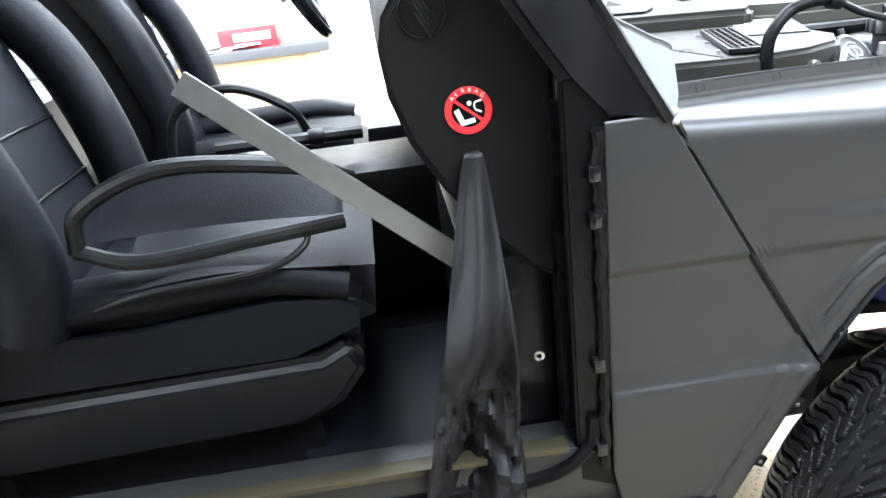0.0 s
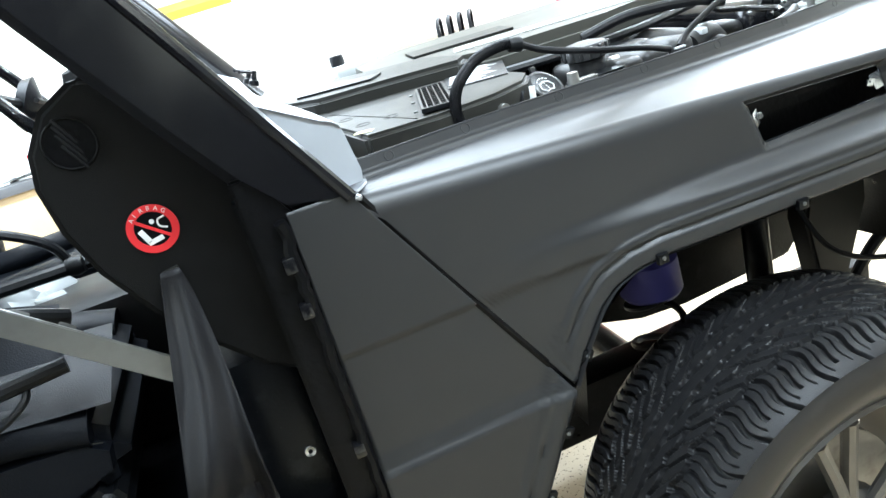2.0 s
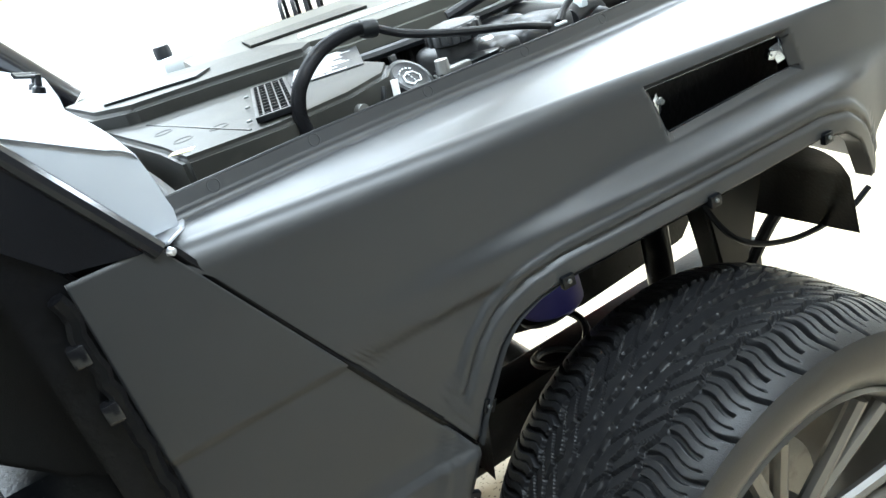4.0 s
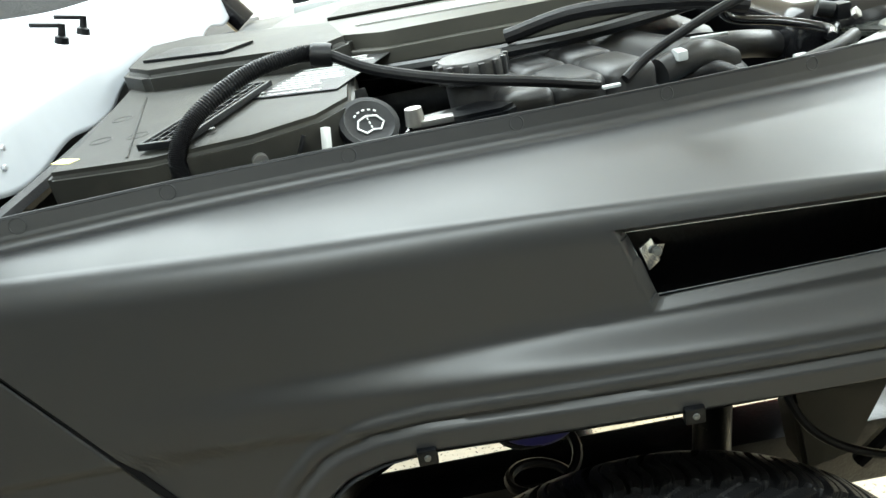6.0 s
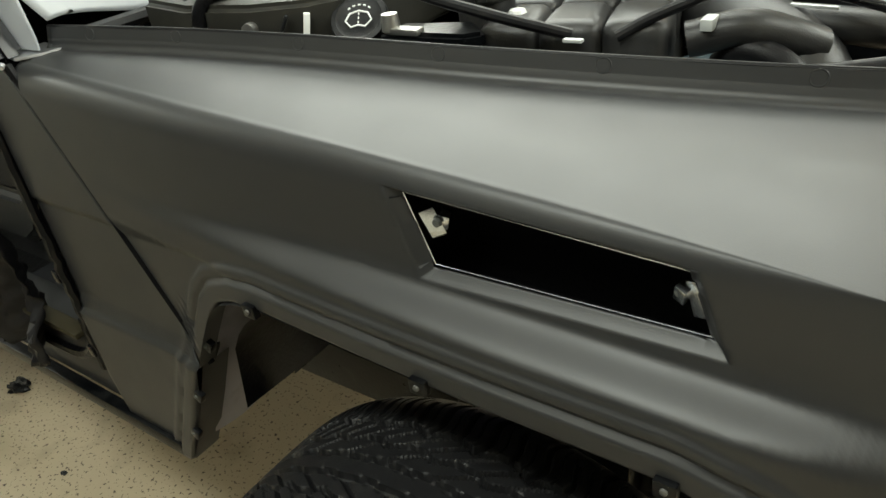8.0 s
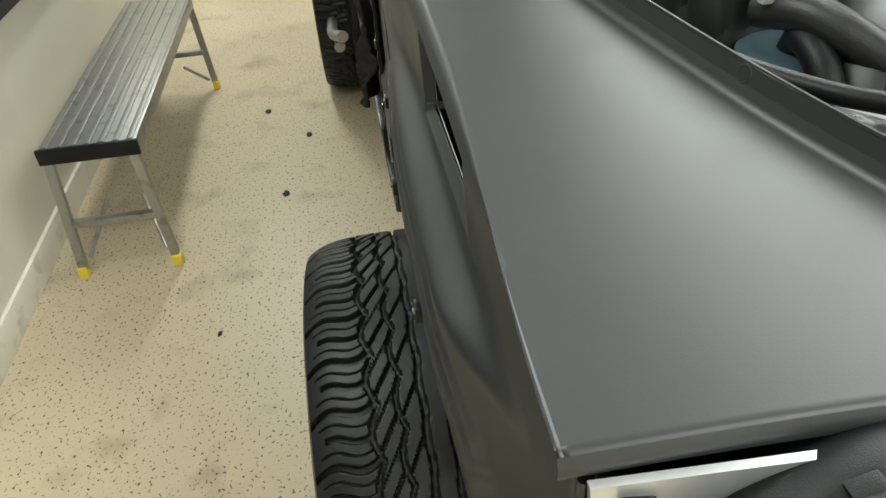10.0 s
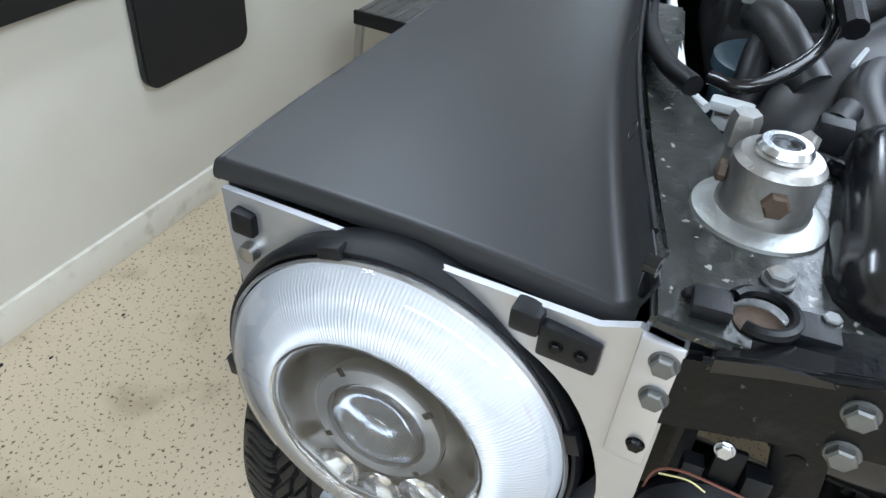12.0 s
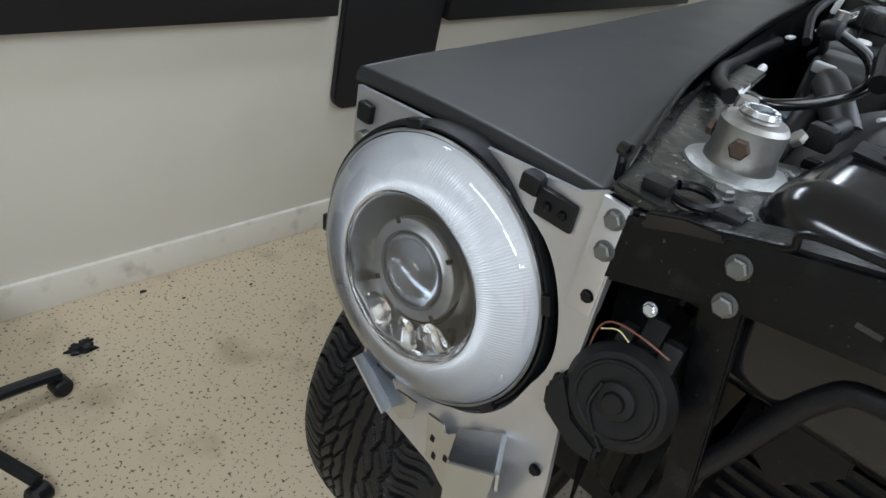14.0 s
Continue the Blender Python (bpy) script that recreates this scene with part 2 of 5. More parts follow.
def prism(outline, m, depth, bevel=0.0, holes=(), seg=2):
    """A flat outline of (u, v) in the frame m, thickened along its z axis; holes are (u, v, radius), the radius a number or a function of the angle."""
    bm = bmesh.new()
    if holes:
        edges = []
        loops = [[(u, v) for u, v in outline]]
        for hu, hv, hr in holes:
            k = 72 if callable(hr) or hr > 0.05 else 16
            ring = [(2 * math.pi * i / k, hr(2 * math.pi * i / k) if callable(hr) else hr) for i in range(k)]
            loops.append([(hu + r * math.cos(a), hv + r * math.sin(a)) for a, r in ring])
        for lp in loops:
            vs = [bm.verts.new((u, v, 0)) for u, v in lp]
            edges += [bm.edges.new((vs[i], vs[(i + 1) % len(vs)])) for i in range(len(vs))]
        bmesh.ops.triangle_fill(bm, use_beauty=True, edges=edges)
    else:
        bm.faces.new([bm.verts.new((u, v, 0)) for u, v in outline])
    res = bmesh.ops.extrude_face_region(bm, geom=list(bm.faces))
    bmesh.ops.translate(bm, verts=[g for g in res["geom"] if isinstance(g, bmesh.types.BMVert)], vec=(0, 0, depth))
    if bevel:
        bmesh.ops.recalc_face_normals(bm, faces=bm.faces)
        sharp = [e for e in bm.edges if len(e.link_faces) == 2 and e.calc_face_angle(0) > 0.6]
        bmesh.ops.bevel(bm, geom=sharp, offset=bevel, segments=seg, affect="EDGES")
    bmesh.ops.transform(bm, verts=bm.verts, matrix=m)
    return bm


def join(*many):
    """Several meshes as one."""
    out = bmesh.new()
    for b in many:
        me = bpy.data.meshes.new("piece")
        b.to_mesh(me)
        b.free()
        out.from_mesh(me)
        bpy.data.meshes.remove(me)
    return out


def sheet(rows, cols, func):
    """A grid of func(u, v) with u and v from 0 to 1."""
    bm = bmesh.new()
    g = [[bm.verts.new(func(i / (cols - 1), j / (rows - 1))) for i in range(cols)] for j in range(rows)]
    for j in range(rows - 1):
        for i in range(cols - 1):
            bm.faces.new((g[j][i], g[j][i + 1], g[j + 1][i + 1], g[j + 1][i]))
    return bm


def thicken(ob, t, offset=-1.0):
    s = ob.modifiers.new("thickness", "SOLIDIFY")
    s.thickness, s.offset = t, offset
    return ob


def hexbolt(place, direction, size, mat, parent, label="", washer=True, name="bolt"):
    """A hexagon bolt with washer; size across the head."""
    r = size / 2
    m = axis(place, direction)
    bm = lathe([(0, r * 0.75), (r * 0.8, r * 0.75), (r, r * 0.6), (r, 0), (0, 0)], m, 6)
    if washer:
        bm = join(bm, lathe([(0, r * 0.12), (r * 1.12, r * 0.12), (r * 1.18, 0), (r * 1.18, -r * 0.1)], m, 20))
    return part(name, bm, mat, parent, label, angle=25)


def smooth(a, b, v):
    t = min(1, max(0, (v - a) / (b - a)))
    return t * t * (3 - 2 * t)


def lerp(table, x):
    for (a, va), (b, vb) in zip(table, table[1:]):
        if x <= b:
            return va + (vb - va) * max(0, (x - a)) / (b - a)
    return table[-1][1]


# ---- the garage ----
X0, X1, Y0, Y1, H = -6.0, 4.5, -1.26, 5.8, 2.62
tagged(part("floor", box(X0, X1, Y0, Y1, -0.1, 0), "floor"), "cream painted garage floor with dark brown flecks", "floor", kind="structure")
tagged(part("wall_right", box(X0, X1, Y0 - 0.12, Y0, 0, H), "wall"), "cream painted plain garage wall", "wall", kind="structure")
tagged(part("wall_left", box(X0, X1, Y1, Y1 + 0.12, 0, H), "farwall"), "bright white painted far garage wall", "wall", kind="structure")
tagged(part("wall_rear", box(X0 - 0.12, X0, Y0, Y1, 0, H), "farwall"), "white painted rear garage wall", "wall", kind="structure")
tagged(part("wall_front", box(X1, X1 + 0.12, Y0, Y1, 0, H), "farwall"), "white painted front garage wall", "wall", kind="structure")
tagged(part("ceiling", box(X0, X1, Y0, Y1, H, H + 0.1), "ceiling"), "plain white garage ceiling", "ceiling", kind="structure")
tagged(part("baseboard", box(X0, X1, Y0, Y0 + 0.016, 0, 0.115, 0.004), "skirting"), "scuffed cream painted skirting board", "skirting", kind="structure")

# ---- the car ----
car = thing("car", "half-stripped off-road car with matte black wrapped fender, no doors or hood", "car", at=(0, 0, 0))


def edge_z(x):
    return 1.325 - 0.072 * x


def flange_y(x):
    t = [(-0.1, 0.05), (0.077, 0.095), (0.20, 0.130), (0.40, 0.168), (0.65, 0.203), (0.80, 0.230), (1.0, 0.270), (1.15, 0.315), (1.30, 0.368), (1.4, 0.405)]
    return sum(lerp(t, x + d) for d in (-0.06, -0.03, 0, 0.03, 0.06)) / 5


def flange_z(x):
    return 1.343 - 0.050 * x


ARCH = [(0.100, 0.640), (0.184, 0.795), (0.244, 0.905), (0.270, 0.952), (0.315, 1.020), (0.345, 1.048), (0.385, 1.064), (0.434, 1.071),
        (0.69, 1.072), (0.93, 1.068), (0.985, 1.055), (1.03, 1.020), (1.055, 0.975), (1.085, 0.90)]


def arch_distance(x, z):
    best = 9.0
    for (ax, az), (bx, bz) in zip(ARCH, ARCH[1:]):
        dx, dz = bx - ax, bz - az
        t = min(1, max(0, ((x - ax) * dx + (z - az) * dz) / (dx * dx + dz * dz)))
        best = min(best, math.hypot(x - ax - t * dx, z - az - t * dz))
    return best


def side_y(x, z):
    """The shape of the body side: a ridge that swells towards the front, a groove and a rolled arch lip."""
    swell = 0.032 * smooth(0.08, 0.80, x) * (1 - smooth(0.98, 1.20, x))
    ridge = 1.166 - 0.028 * x
    y = 0.006 + 0.016 * smooth(0.95, 1.25, x) - swell * (1 - smooth(ridge - 0.014, ridge + 0.016, z))
    y += 0.009 * smooth(0.30, 0.62, x) * (1 - smooth(0.95, 1.20, x)) * smooth(ridge - 0.010, ridge + 0.030, z)
    d = arch_distance(x, z)
    y -= 0.0085 * (1 - smooth(0.026, 0.036, d)) * smooth(0.0, 0.004, d)
    y -= 0.005 * (1 - smooth(0.004, 0.012, abs(d - 0.044)))
    y += 0.0050 * (1 - smooth(1.103, 1.108, z)) * (1 - smooth(0.30, 0.42, x)) * smooth(0.905, 0.93, z)
    y -= 0.0085 * (1 - smooth(0.894, 0.902, z - 0.02 * x))
    return y


def bottom_z(x):
    if x < 0.244:
        return 1.33 - 1.742 * x
    if x < 1.055:
        return lerp([(a, b) for a, b in ARCH[2:13]], x)
    return lerp([(1.055, 0.975), (1.075, 0.935), (1.12, 1.00), (1.26, 1.07)], x)


def fender_point(u, v):
    inward = 1.0 if v < 0.08 else max(0.0, (0.45 - v) / 0.37)
    x = 0.004 + (1.250 + 0.036 * inward) * u
    ze, yf, zf = edge_z(x), flange_y(x), flange_z(x)
    r = 0.034 - 0.024 * smooth(0.75, 1.22, x)
    fil = 0.013
    if v < 0.08:      # upright flange beside the engine
        k = v / 0.08
        return (x, yf + 0.005 * (1 - k), zf + 0.016 - (0.031 - fil) * k)
    if v < 0.45:      # top, with a hollow where it meets the flange
        k = ((v - 0.08) / 0.37) ** 1.35
        a, b = Vector((yf - 0.001, zf - 0.015)), Vector((r, ze))
        p = a.lerp(b, k)
        d = min(fil, (p - a).length)
        return (x, p.x, p.y + 0.004 * math.sin(math.pi * k) + fil - math.sqrt(max(0.0, fil * fil - (fil - d) ** 2)))
    if v < 0.55:      # rounded edge
        k = (v - 0.45) / 0.10 * math.pi / 2
        y0 = side_y(x, ze - r)
        return (x, r - (r - y0) * math.sin(k), ze - r + r * math.cos(k))
    k = (v - 0.55) / 0.45
    zb = bottom_z(x)
    z = (ze - r) + (zb - (ze - r)) * k
    if x < 0.04:
        z = max(z, zb) if zb < ze - r else ze - r - 0.001 * k
    return (x, side_y(x, z), z)


SLOT = [(0.637, 1.258), (0.667, 1.164), (0.957, 1.166), (0.931, 1.242)]
OPENING = [(0.651, 1.248), (0.678, 1.174), (0.944, 1.176), (0.920, 1.232)]


def fender():
    bm = sheet(150, 150, fender_point)
    n = len(SLOT)
    for i in range(n):
        (ax, az), (bx, bz) = SLOT[i], SLOT[(i + 1) % n]
        near = [f for f in bm.faces if 0.58 < f.calc_center_median().x < 1.00 and 1.11 < f.calc_center_median().z < 1.29
                and f.calc_center_median().y < 0.04]
        geom = list({e for f in near for e in f.edges}) + list({v for f in near for v in f.verts}) + near
        bmesh.ops.bisect_plane(bm, geom=geom, plane_co=(ax, 0, az), plane_no=(bz - az, 0, -(bx - ax)))

    def inside(p):
        s = [(SLOT[(i + 1) % n][0] - SLOT[i][0]) * (p.z - SLOT[i][1]) - (SLOT[(i + 1) % n][1] - SLOT[i][1]) * (p.x - SLOT[i][0]) for i in range(n)]
        return all(q > 0 for q in s) or all(q < 0 for q in s)
    dead = [f for f in bm.faces if f.calc_center_median().y < 0.04 and inside(f.calc_center_median())]
    bmesh.ops.delete(bm, geom=dead, context="FACES")
    rim = [e for e in bm.edges if e.is_boundary and 0.6 < e.verts[0].co.x < 0.97 and 1.13 < e.verts[0].co.z < 1.262 and e.verts[0].co.y < 0.05
           and 0.6 < e.verts[1].co.x < 0.97]
    for dx, dy, dz in ((0.003, 0.002, 0.002), (0.0085, 0.009, 0.006), (0.0025, 0.001, 0.002)):
        ex = bmesh.ops.extrude_edge_only(bm, edges=rim)
        vs = [g for g in ex["geom"] if isinstance(g, bmesh.types.BMVert)]
        rim = [g for g in ex["geom"] if isinstance(g, bmesh.types.BMEdge) and g.verts[0] in vs and g.verts[1] in vs]
        for v in vs:
            # along the slanting ends the step goes inwards, along the long sides up or down
            k = (v.co.z - 1.165) / 0.085
            lo, hi = 0.667 - 0.030 * k, 0.957 - 0.026 * k
            v.co.y += dy
            if v.co.x - lo < 0.013 or hi - v.co.x < 0.013:
                v.co.x += dx * (1 if v.co.x < 0.79 else -1)
            if min(abs(v.co.z - (1.164 + 0.007 * (v.co.x - 0.667))), abs(v.co.z - (1.258 - 0.054 * (v.co.x - 0.637)))) < 0.012:
                v.co.z += dz * (1 if v.co.z < 1.205 else -1)
    return bm


fender_ob = thicken(part("fender", fender(), "wrap", car, "matte black wrapped front fender with an open vent slot", angle=60), 0.0012)


def panel_point(u, v):
    """The panel between the door opening and the wheel arch, under the slanting seam."""
    z = 1.338 - 0.698 * v
    left = lerp([(0.64, -0.075), (0.75, -0.098), (1.34, -0.098)], z)
    right = (1.328 - z) / 1.742 - 0.005 if z > 0.905 else lerp([(0.640, 0.100), (0.795, 0.184), (0.905, 0.2400)], z)
    right = max(right, left + 0.001)
    x = left + (right - left) * u
    return (x, side_y(x, z) + 0.001, z)


side_panel = thicken(part("cowl_side_panel", sheet(120, 40, panel_point), "wrap", car, "matte black side panel between door opening and wheel arch", angle=60), 0.0012)
# folded return of the panel along the arch, with the clip screws
part("arch_return", sheet(30, 4, lambda u, v: (lerp([(0.640, 0.100), (0.795, 0.184), (0.905, 0.240)], 0.64 + 0.262 * v) + 0.002,
                                               -0.004 + 0.05 * u, 0.64 + 0.262 * v)), "wrap", car)
part("arch_lip", sheet(5, 80, lambda u, v: (lambda q: (q[0], -0.012 - 0.018 * smooth(0.05, 0.6, u) * smooth(1, 0.9, u) + 0.03 * v, q[1]))(
    (lambda t: (ARCH[2][0] + (ARCH[13][0] - ARCH[2][0]) * t, bottom_z(ARCH[2][0] + (ARCH[13][0] - ARCH[2][0]) * t)))(u))), "wrap", car, "rolled inner lip of the wheel arch")
for cx, cz, rot in ((0.427, 1.073, 0), (0.687, 1.075, 0), (0.931, 1.071, 0), (0.272, 0.952, 62), (0.206, 0.835, 62), (0.150, 0.73, 62)):
    m = pose(cx, side_y(cx, cz) - 0.004, cz, 0, -rot, 0)
    clip = part("arch_clip", box(-0.010, 0.010, -0.004, 0.006, -0.010, 0.008, 0.002, m), "frame", car, "small black spring clip")
    part("screw_head", lathe([(0, 0.003), (0.0032, 0.002), (0.0036, 0)], m @ axis((0, -0.004, 0), (0, -1, 0)), 10), "bolt", clip)
# raw edge of the vent slot
RING = [(x, 0.029, z) for x, z in OPENING]
part("slot_edge", sweep(RING + RING[:1], 0.0011, 6, smooth=False), "zinc", fender_ob, "bare metal edge of the vent slot")
for sx, sz, s in ((0.672, 1.215, 1), (0.921, 1.204, -1)):
    bracket = join(box(-0.004, 0.012, 0.0, 0.0025, -0.016, 0.014, 0.0008, pose(sx, 0.034, sz, 0, -20, 25 * s)),
                   box(0.006, 0.017, -0.004, 0.010, -0.003, 0.012, 0.0012, pose(sx if s > 0 else sx - 0.02, 0.040, sz, 10, 15, 20 * s)))
    tab = part("slot_clip", bracket, "zinc", fender_ob, "bright bent metal fixing clip")
    part("screw_head", lathe([(0, 0.005), (0.004, 0.004), (0.0048, 0)], axis((sx + 0.010 * s, 0.036, sz + 0.003), (0, -1, 0)), 10), "bolt", tab)
# black boxes added behind the slot to keep it dark inside
part("slot_dark_backing", join(box(0.61, 0.985, 0.085, 0.089, 1.10, 1.262), box(0.61, 0.985, 0.036, 0.085, 1.130, 1.134)), "void_black", fender_ob, "black boxes added so the vent slot stays dark")
# round dimples along the flange
for bx in (0.077, 0.215, 0.40, 0.585, 0.763, 0.95, 1.12):
    lean = (flange_y(bx + 0.02) - flange_y(bx - 0.02)) / 0.04
    part("flange_dimple", lathe([(0.0066, -0.0004), (0.0074, 0.0005), (0.0080, 0.0005), (0.0088, -0.0004)], axis((bx, flange_y(bx) + 0.0025, flange_z(bx) + 0.007), (lean, -1, 0.27)), 28), "wrap", fender_ob)
# rubber edging that runs on top of the flange
part("flange_seal", sweep([(0.004 + 1.24 * i / 12, flange_y(0.004 + 1.24 * i / 12) + 0.007, flange_z(0.004 + 1.24 * i / 12) + 0.015) for i in range(13)], 0.0026, 6), "rubber", fender_ob, "black rubber edging")


# ---- wheels ----
def tread_point(u, v, R, W):
    """The tread: S-shaped shoulder grooves with fine sipes, two rows of overlapping arcs and scalloped centre grooves."""
    a = u * 2 * math.pi
    s = 2 * v - 1                       # -1 outer shoulder, 1 inner shoulder
    w = abs(s)
    base = u * 38 + (0.5 if s > 0 else 0)

    def gap(p):
        return abs(p - round(p))

    def cut(distance, half, deep):
        return deep * (1 - smooth(half * 0.65, half * 1.25, distance))
    arc1 = 0.45 + 0.075 * abs(math.sin(math.pi * (base + 0.12)))
    arc2 = 0.25 + 0.060 * abs(math.sin(math.pi * (base + 0.60)))
    arc3 = 0.085 + 0.022 * abs(math.sin(math.pi * (base + 0.30)))
    depth = max(cut(abs(w - arc1), 0.022, 0.010), cut(abs(w - arc2), 0.021, 0.010), cut(abs(w - arc3), 0.026, 0.010))
    if w > arc1:
        q = (w - 0.45) / 0.55
        ph = base + 0.28 * q + 0.12 * math.sin(2 * math.pi * q)
        depth = max(depth, cut(gap(ph), 0.080 - 0.025 * q, 0.011))
        if 0.10 < q < 0.80:
            depth = max(depth, cut(gap(ph + 0.5), 0.055, 0.010))
        if 0.14 < q < 0.86:
            depth = max(depth, cut(gap(2 * ph + 0.5), 0.040, 0.004))
    elif w > arc2:
        q = (w - 0.25) / 0.25
        depth = max(depth, cut(gap(base + 0.12 + 0.95 * q), 0.065, 0.009), cut(gap(base + 0.62 + 0.95 * q), 0.030, 0.004))
    elif w > arc3:
        q = (w - 0.09) / 0.18
        depth = max(depth, cut(gap(base + 0.60 + 0.80 * q), 0.050, 0.007))
    rad = R - 0.020 * s ** 6 - 0.006 * s * s - depth
    return (rad * math.cos(a), rad * math.sin(a), -s * W / 2)


def wheel(name, centre, label, detail=True):
    R, W = 0.445, 0.335
    m = Matrix.Translation(centre) @ axis((0, 0, 0), (0, -1, 0))
    rimp = [(0.314, W / 2 - 0.030), (0.318, W / 2 - 0.018), (0.312, W / 2 - 0.012), (0.305, W / 2 - 0.018), (0.292, W / 2 - 0.045), (0.280, W / 2 - 0.08), (0.270, 0.0), (0.28, -W / 2)]
    hub = rim = part(name, lathe(rimp, m, 96), "rim", car, label)
    cols, rows = (2801, 130) if detail else (561, 30)
    bm = sheet(rows, cols, lambda u, v: tread_point(u, v, R, W))
    bmesh.ops.transform(bm, verts=bm.verts, matrix=m)
    tyre = part("tyre", bm, "tread", hub, "black all-terrain tyre with curved tread blocks", angle=50)
    for s in (1, -1):
        prof = [(R - 0.026, s * W / 2), (R - 0.034, s * (W / 2 + 0.003)), (R - 0.050, s * (W / 2 + 0.005)), (R - 0.075, s * (W / 2 + 0.005)), (R - 0.095, s * (W / 2 + 0.002)),
                (0.335, s * (W / 2 - 0.006)), (0.322, s * (W / 2 - 0.014)), (0.314, s * (W / 2 - 0.030))]
        part("sidewall", lathe(prof, m, 96), "sidewall", hub, "smooth shiny tyre sidewall")
    for i in range(7):
        for off in (-0.12, 0.12):
            a = 2 * math.pi * i / 7 + off
            b = 2 * math.pi * i / 7 + off * 0.55
            p0 = Vector((0.06 * math.cos(b), 0.06 * math.sin(b), W / 2 - 0.075))
            p1 = Vector((0.160 * math.cos((a + b) / 2), 0.160 * math.sin((a + b) / 2), W / 2 - 0.060))
            p2 = Vector((0.288 * math.cos(a), 0.288 * math.sin(a), W / 2 - 0.040))
            sp = sweep([m @ p0, m @ p1, m @ p2], 0.014, 8, 5, flat=1.0)
            part("spoke", sp, "rim", rim)
    part("hub_cap", lathe([(0, W / 2 - 0.055), (0.03, W / 2 - 0.057), (0.036, W / 2 - 0.065), (0.06, W / 2 - 0.07), (0.085, W / 2 - 0.085), (0.085, W / 2 - 0.11)], m, 32), "rim", rim)
    for i in range(5):
        a = 2 * math.pi * i / 5
        hexbolt(m @ Vector((0.062 * math.cos(a), 0.062 * math.sin(a), W / 2 - 0.072)), (0, -1, 0), 0.020, "zinc", rim, washer=False)
    part("brake_disc", lathe([(0, 0.02), (0.17, 0.02), (0.17, 0.0), (0.06, -0.01), (0, -0.01)], m, 48), "bare", hub, "worn steel brake disc")
    return hub


wheel("front_wheel", (0.665, -0.022, 0.445), "front wheel with a black all-terrain tyre on a grey alloy rim")
wheel("rear_wheel", (-2.185, -0.022, 0.445), "rear wheel with a black tyre", detail=False)

# ---- inner body of the car: everything behind the outer skin ----
part("inner_fender", sheet(8, 40, lambda u, v: (0.004 + 1.25 * u, flange_y(0.004 + 1.25 * u) + 0.016 + 0.06 * v, flange_z(0.004 + 1.25 * u) + 0.010 - 0.40 * v)),
     "frame", car, "black inner fender wall")
part("wheel_house", sheet(14, 40, lambda u, v: (0.26 + 0.84 * u, 0.03 + 0.42 * v, 0.80 + 0.30 * math.sin(math.pi * min(1, max(0, u))) ** 0.35 - 0.02 * v)), "frame", car, "black wheel house liner")
# black plate added to block bright floor where the inner arch is dark
part("arch_blocker", prism([(0.28, 0.76), (0.50, 0.745), (0.60, 0.715), (0.72, 0.705), (1.02, 0.72), (1.13, 0.84), (1.13, 1.12), (0.28, 1.12)], Matrix.Translation((0, 0.43, 0)) @ pose(0, 0, 0, 90, 0, 0), 0.03, 0.008), "frame", car, "black plate added to block the bright floor behind the arch")
part("cowl_inner", prism([(-0.096, 0.66), (0.085, 0.66), (0.168, 0.795), (0.222, 0.905), (0.160, 1.05), (-0.096, 1.05)], Matrix.Translation((0, 0.045, 0)) @ pose(0, 0, 0, 90, 0, 0), 0.015), "void_black", car)
part("cowl_gusset", prism([(-0.096, 1.05), (0.15, 1.05), (0.0, 1.318), (-0.096, 1.318)], Matrix.Translation((0, 0.045, 0)) @ pose(0, 0, 0, 90, 0, 0), 0.012), "void_black", car)
part("seam_strip", sweep([(0.003, 0.012, 1.325), (0.124, 0.012, 1.106), (0.244, 0.010, 0.900)], 0.006, 6, smooth=False), "void_black", car, "dark gap between two body panels")
part("firewall", box(-0.16, -0.12, 0.06, 1.70, 0.70, 1.36), "frame", car, "black firewall")
part("engine_block", box(0.10, 0.98, 0.58, 1.18, 0.66, 1.30, 0.04), "frame", car, "dark engine block under its cover")
part("left_inner_fender", box(-0.05, 1.25, 1.36, 1.40, 0.85, 1.335), "frame", car, "black inner fender on the far side")
part("left_fender", box(0.0, 1.25, 1.40, 1.76, 0.95, 1.33, 0.02), "wrap", car, "matte black fender on the far side")
part("chassis_rail", box(-3.0, 1.22, 0.36, 0.46, 0.50, 0.64, 0.01), "frame", car, "black chassis rail")
part("chassis_rail", box(-3.0, 1.22, 1.30, 1.40, 0.50, 0.64, 0.01), "frame", car, "black chassis rail")
part("front_axle", sweep([(0.665, 0.10, 0.44), (0.665, 1.66, 0.44)], 0.05, 14, smooth=False), "frame", car, "black front axle tube")
part("body_floor", box(-3.2, -0.10, 0.06, 1.70, 0.66, 0.74), "void_black", car, "dark cabin floor")
# unseen slab over the cabin, added to shade it; ends short for reflections
part("cabin_shade", box(-3.2, -0.85, 0.03, 1.73, 1.94, 2.0, 0.025, None, 3), "wrap", car, "unseen matte black slab added to shade the cabin")
part("rear_body", box(-3.2, -1.32, 0.015, 1.745, 0.74, 1.30, 0.03), "wrap", car, "matte black rear body side")

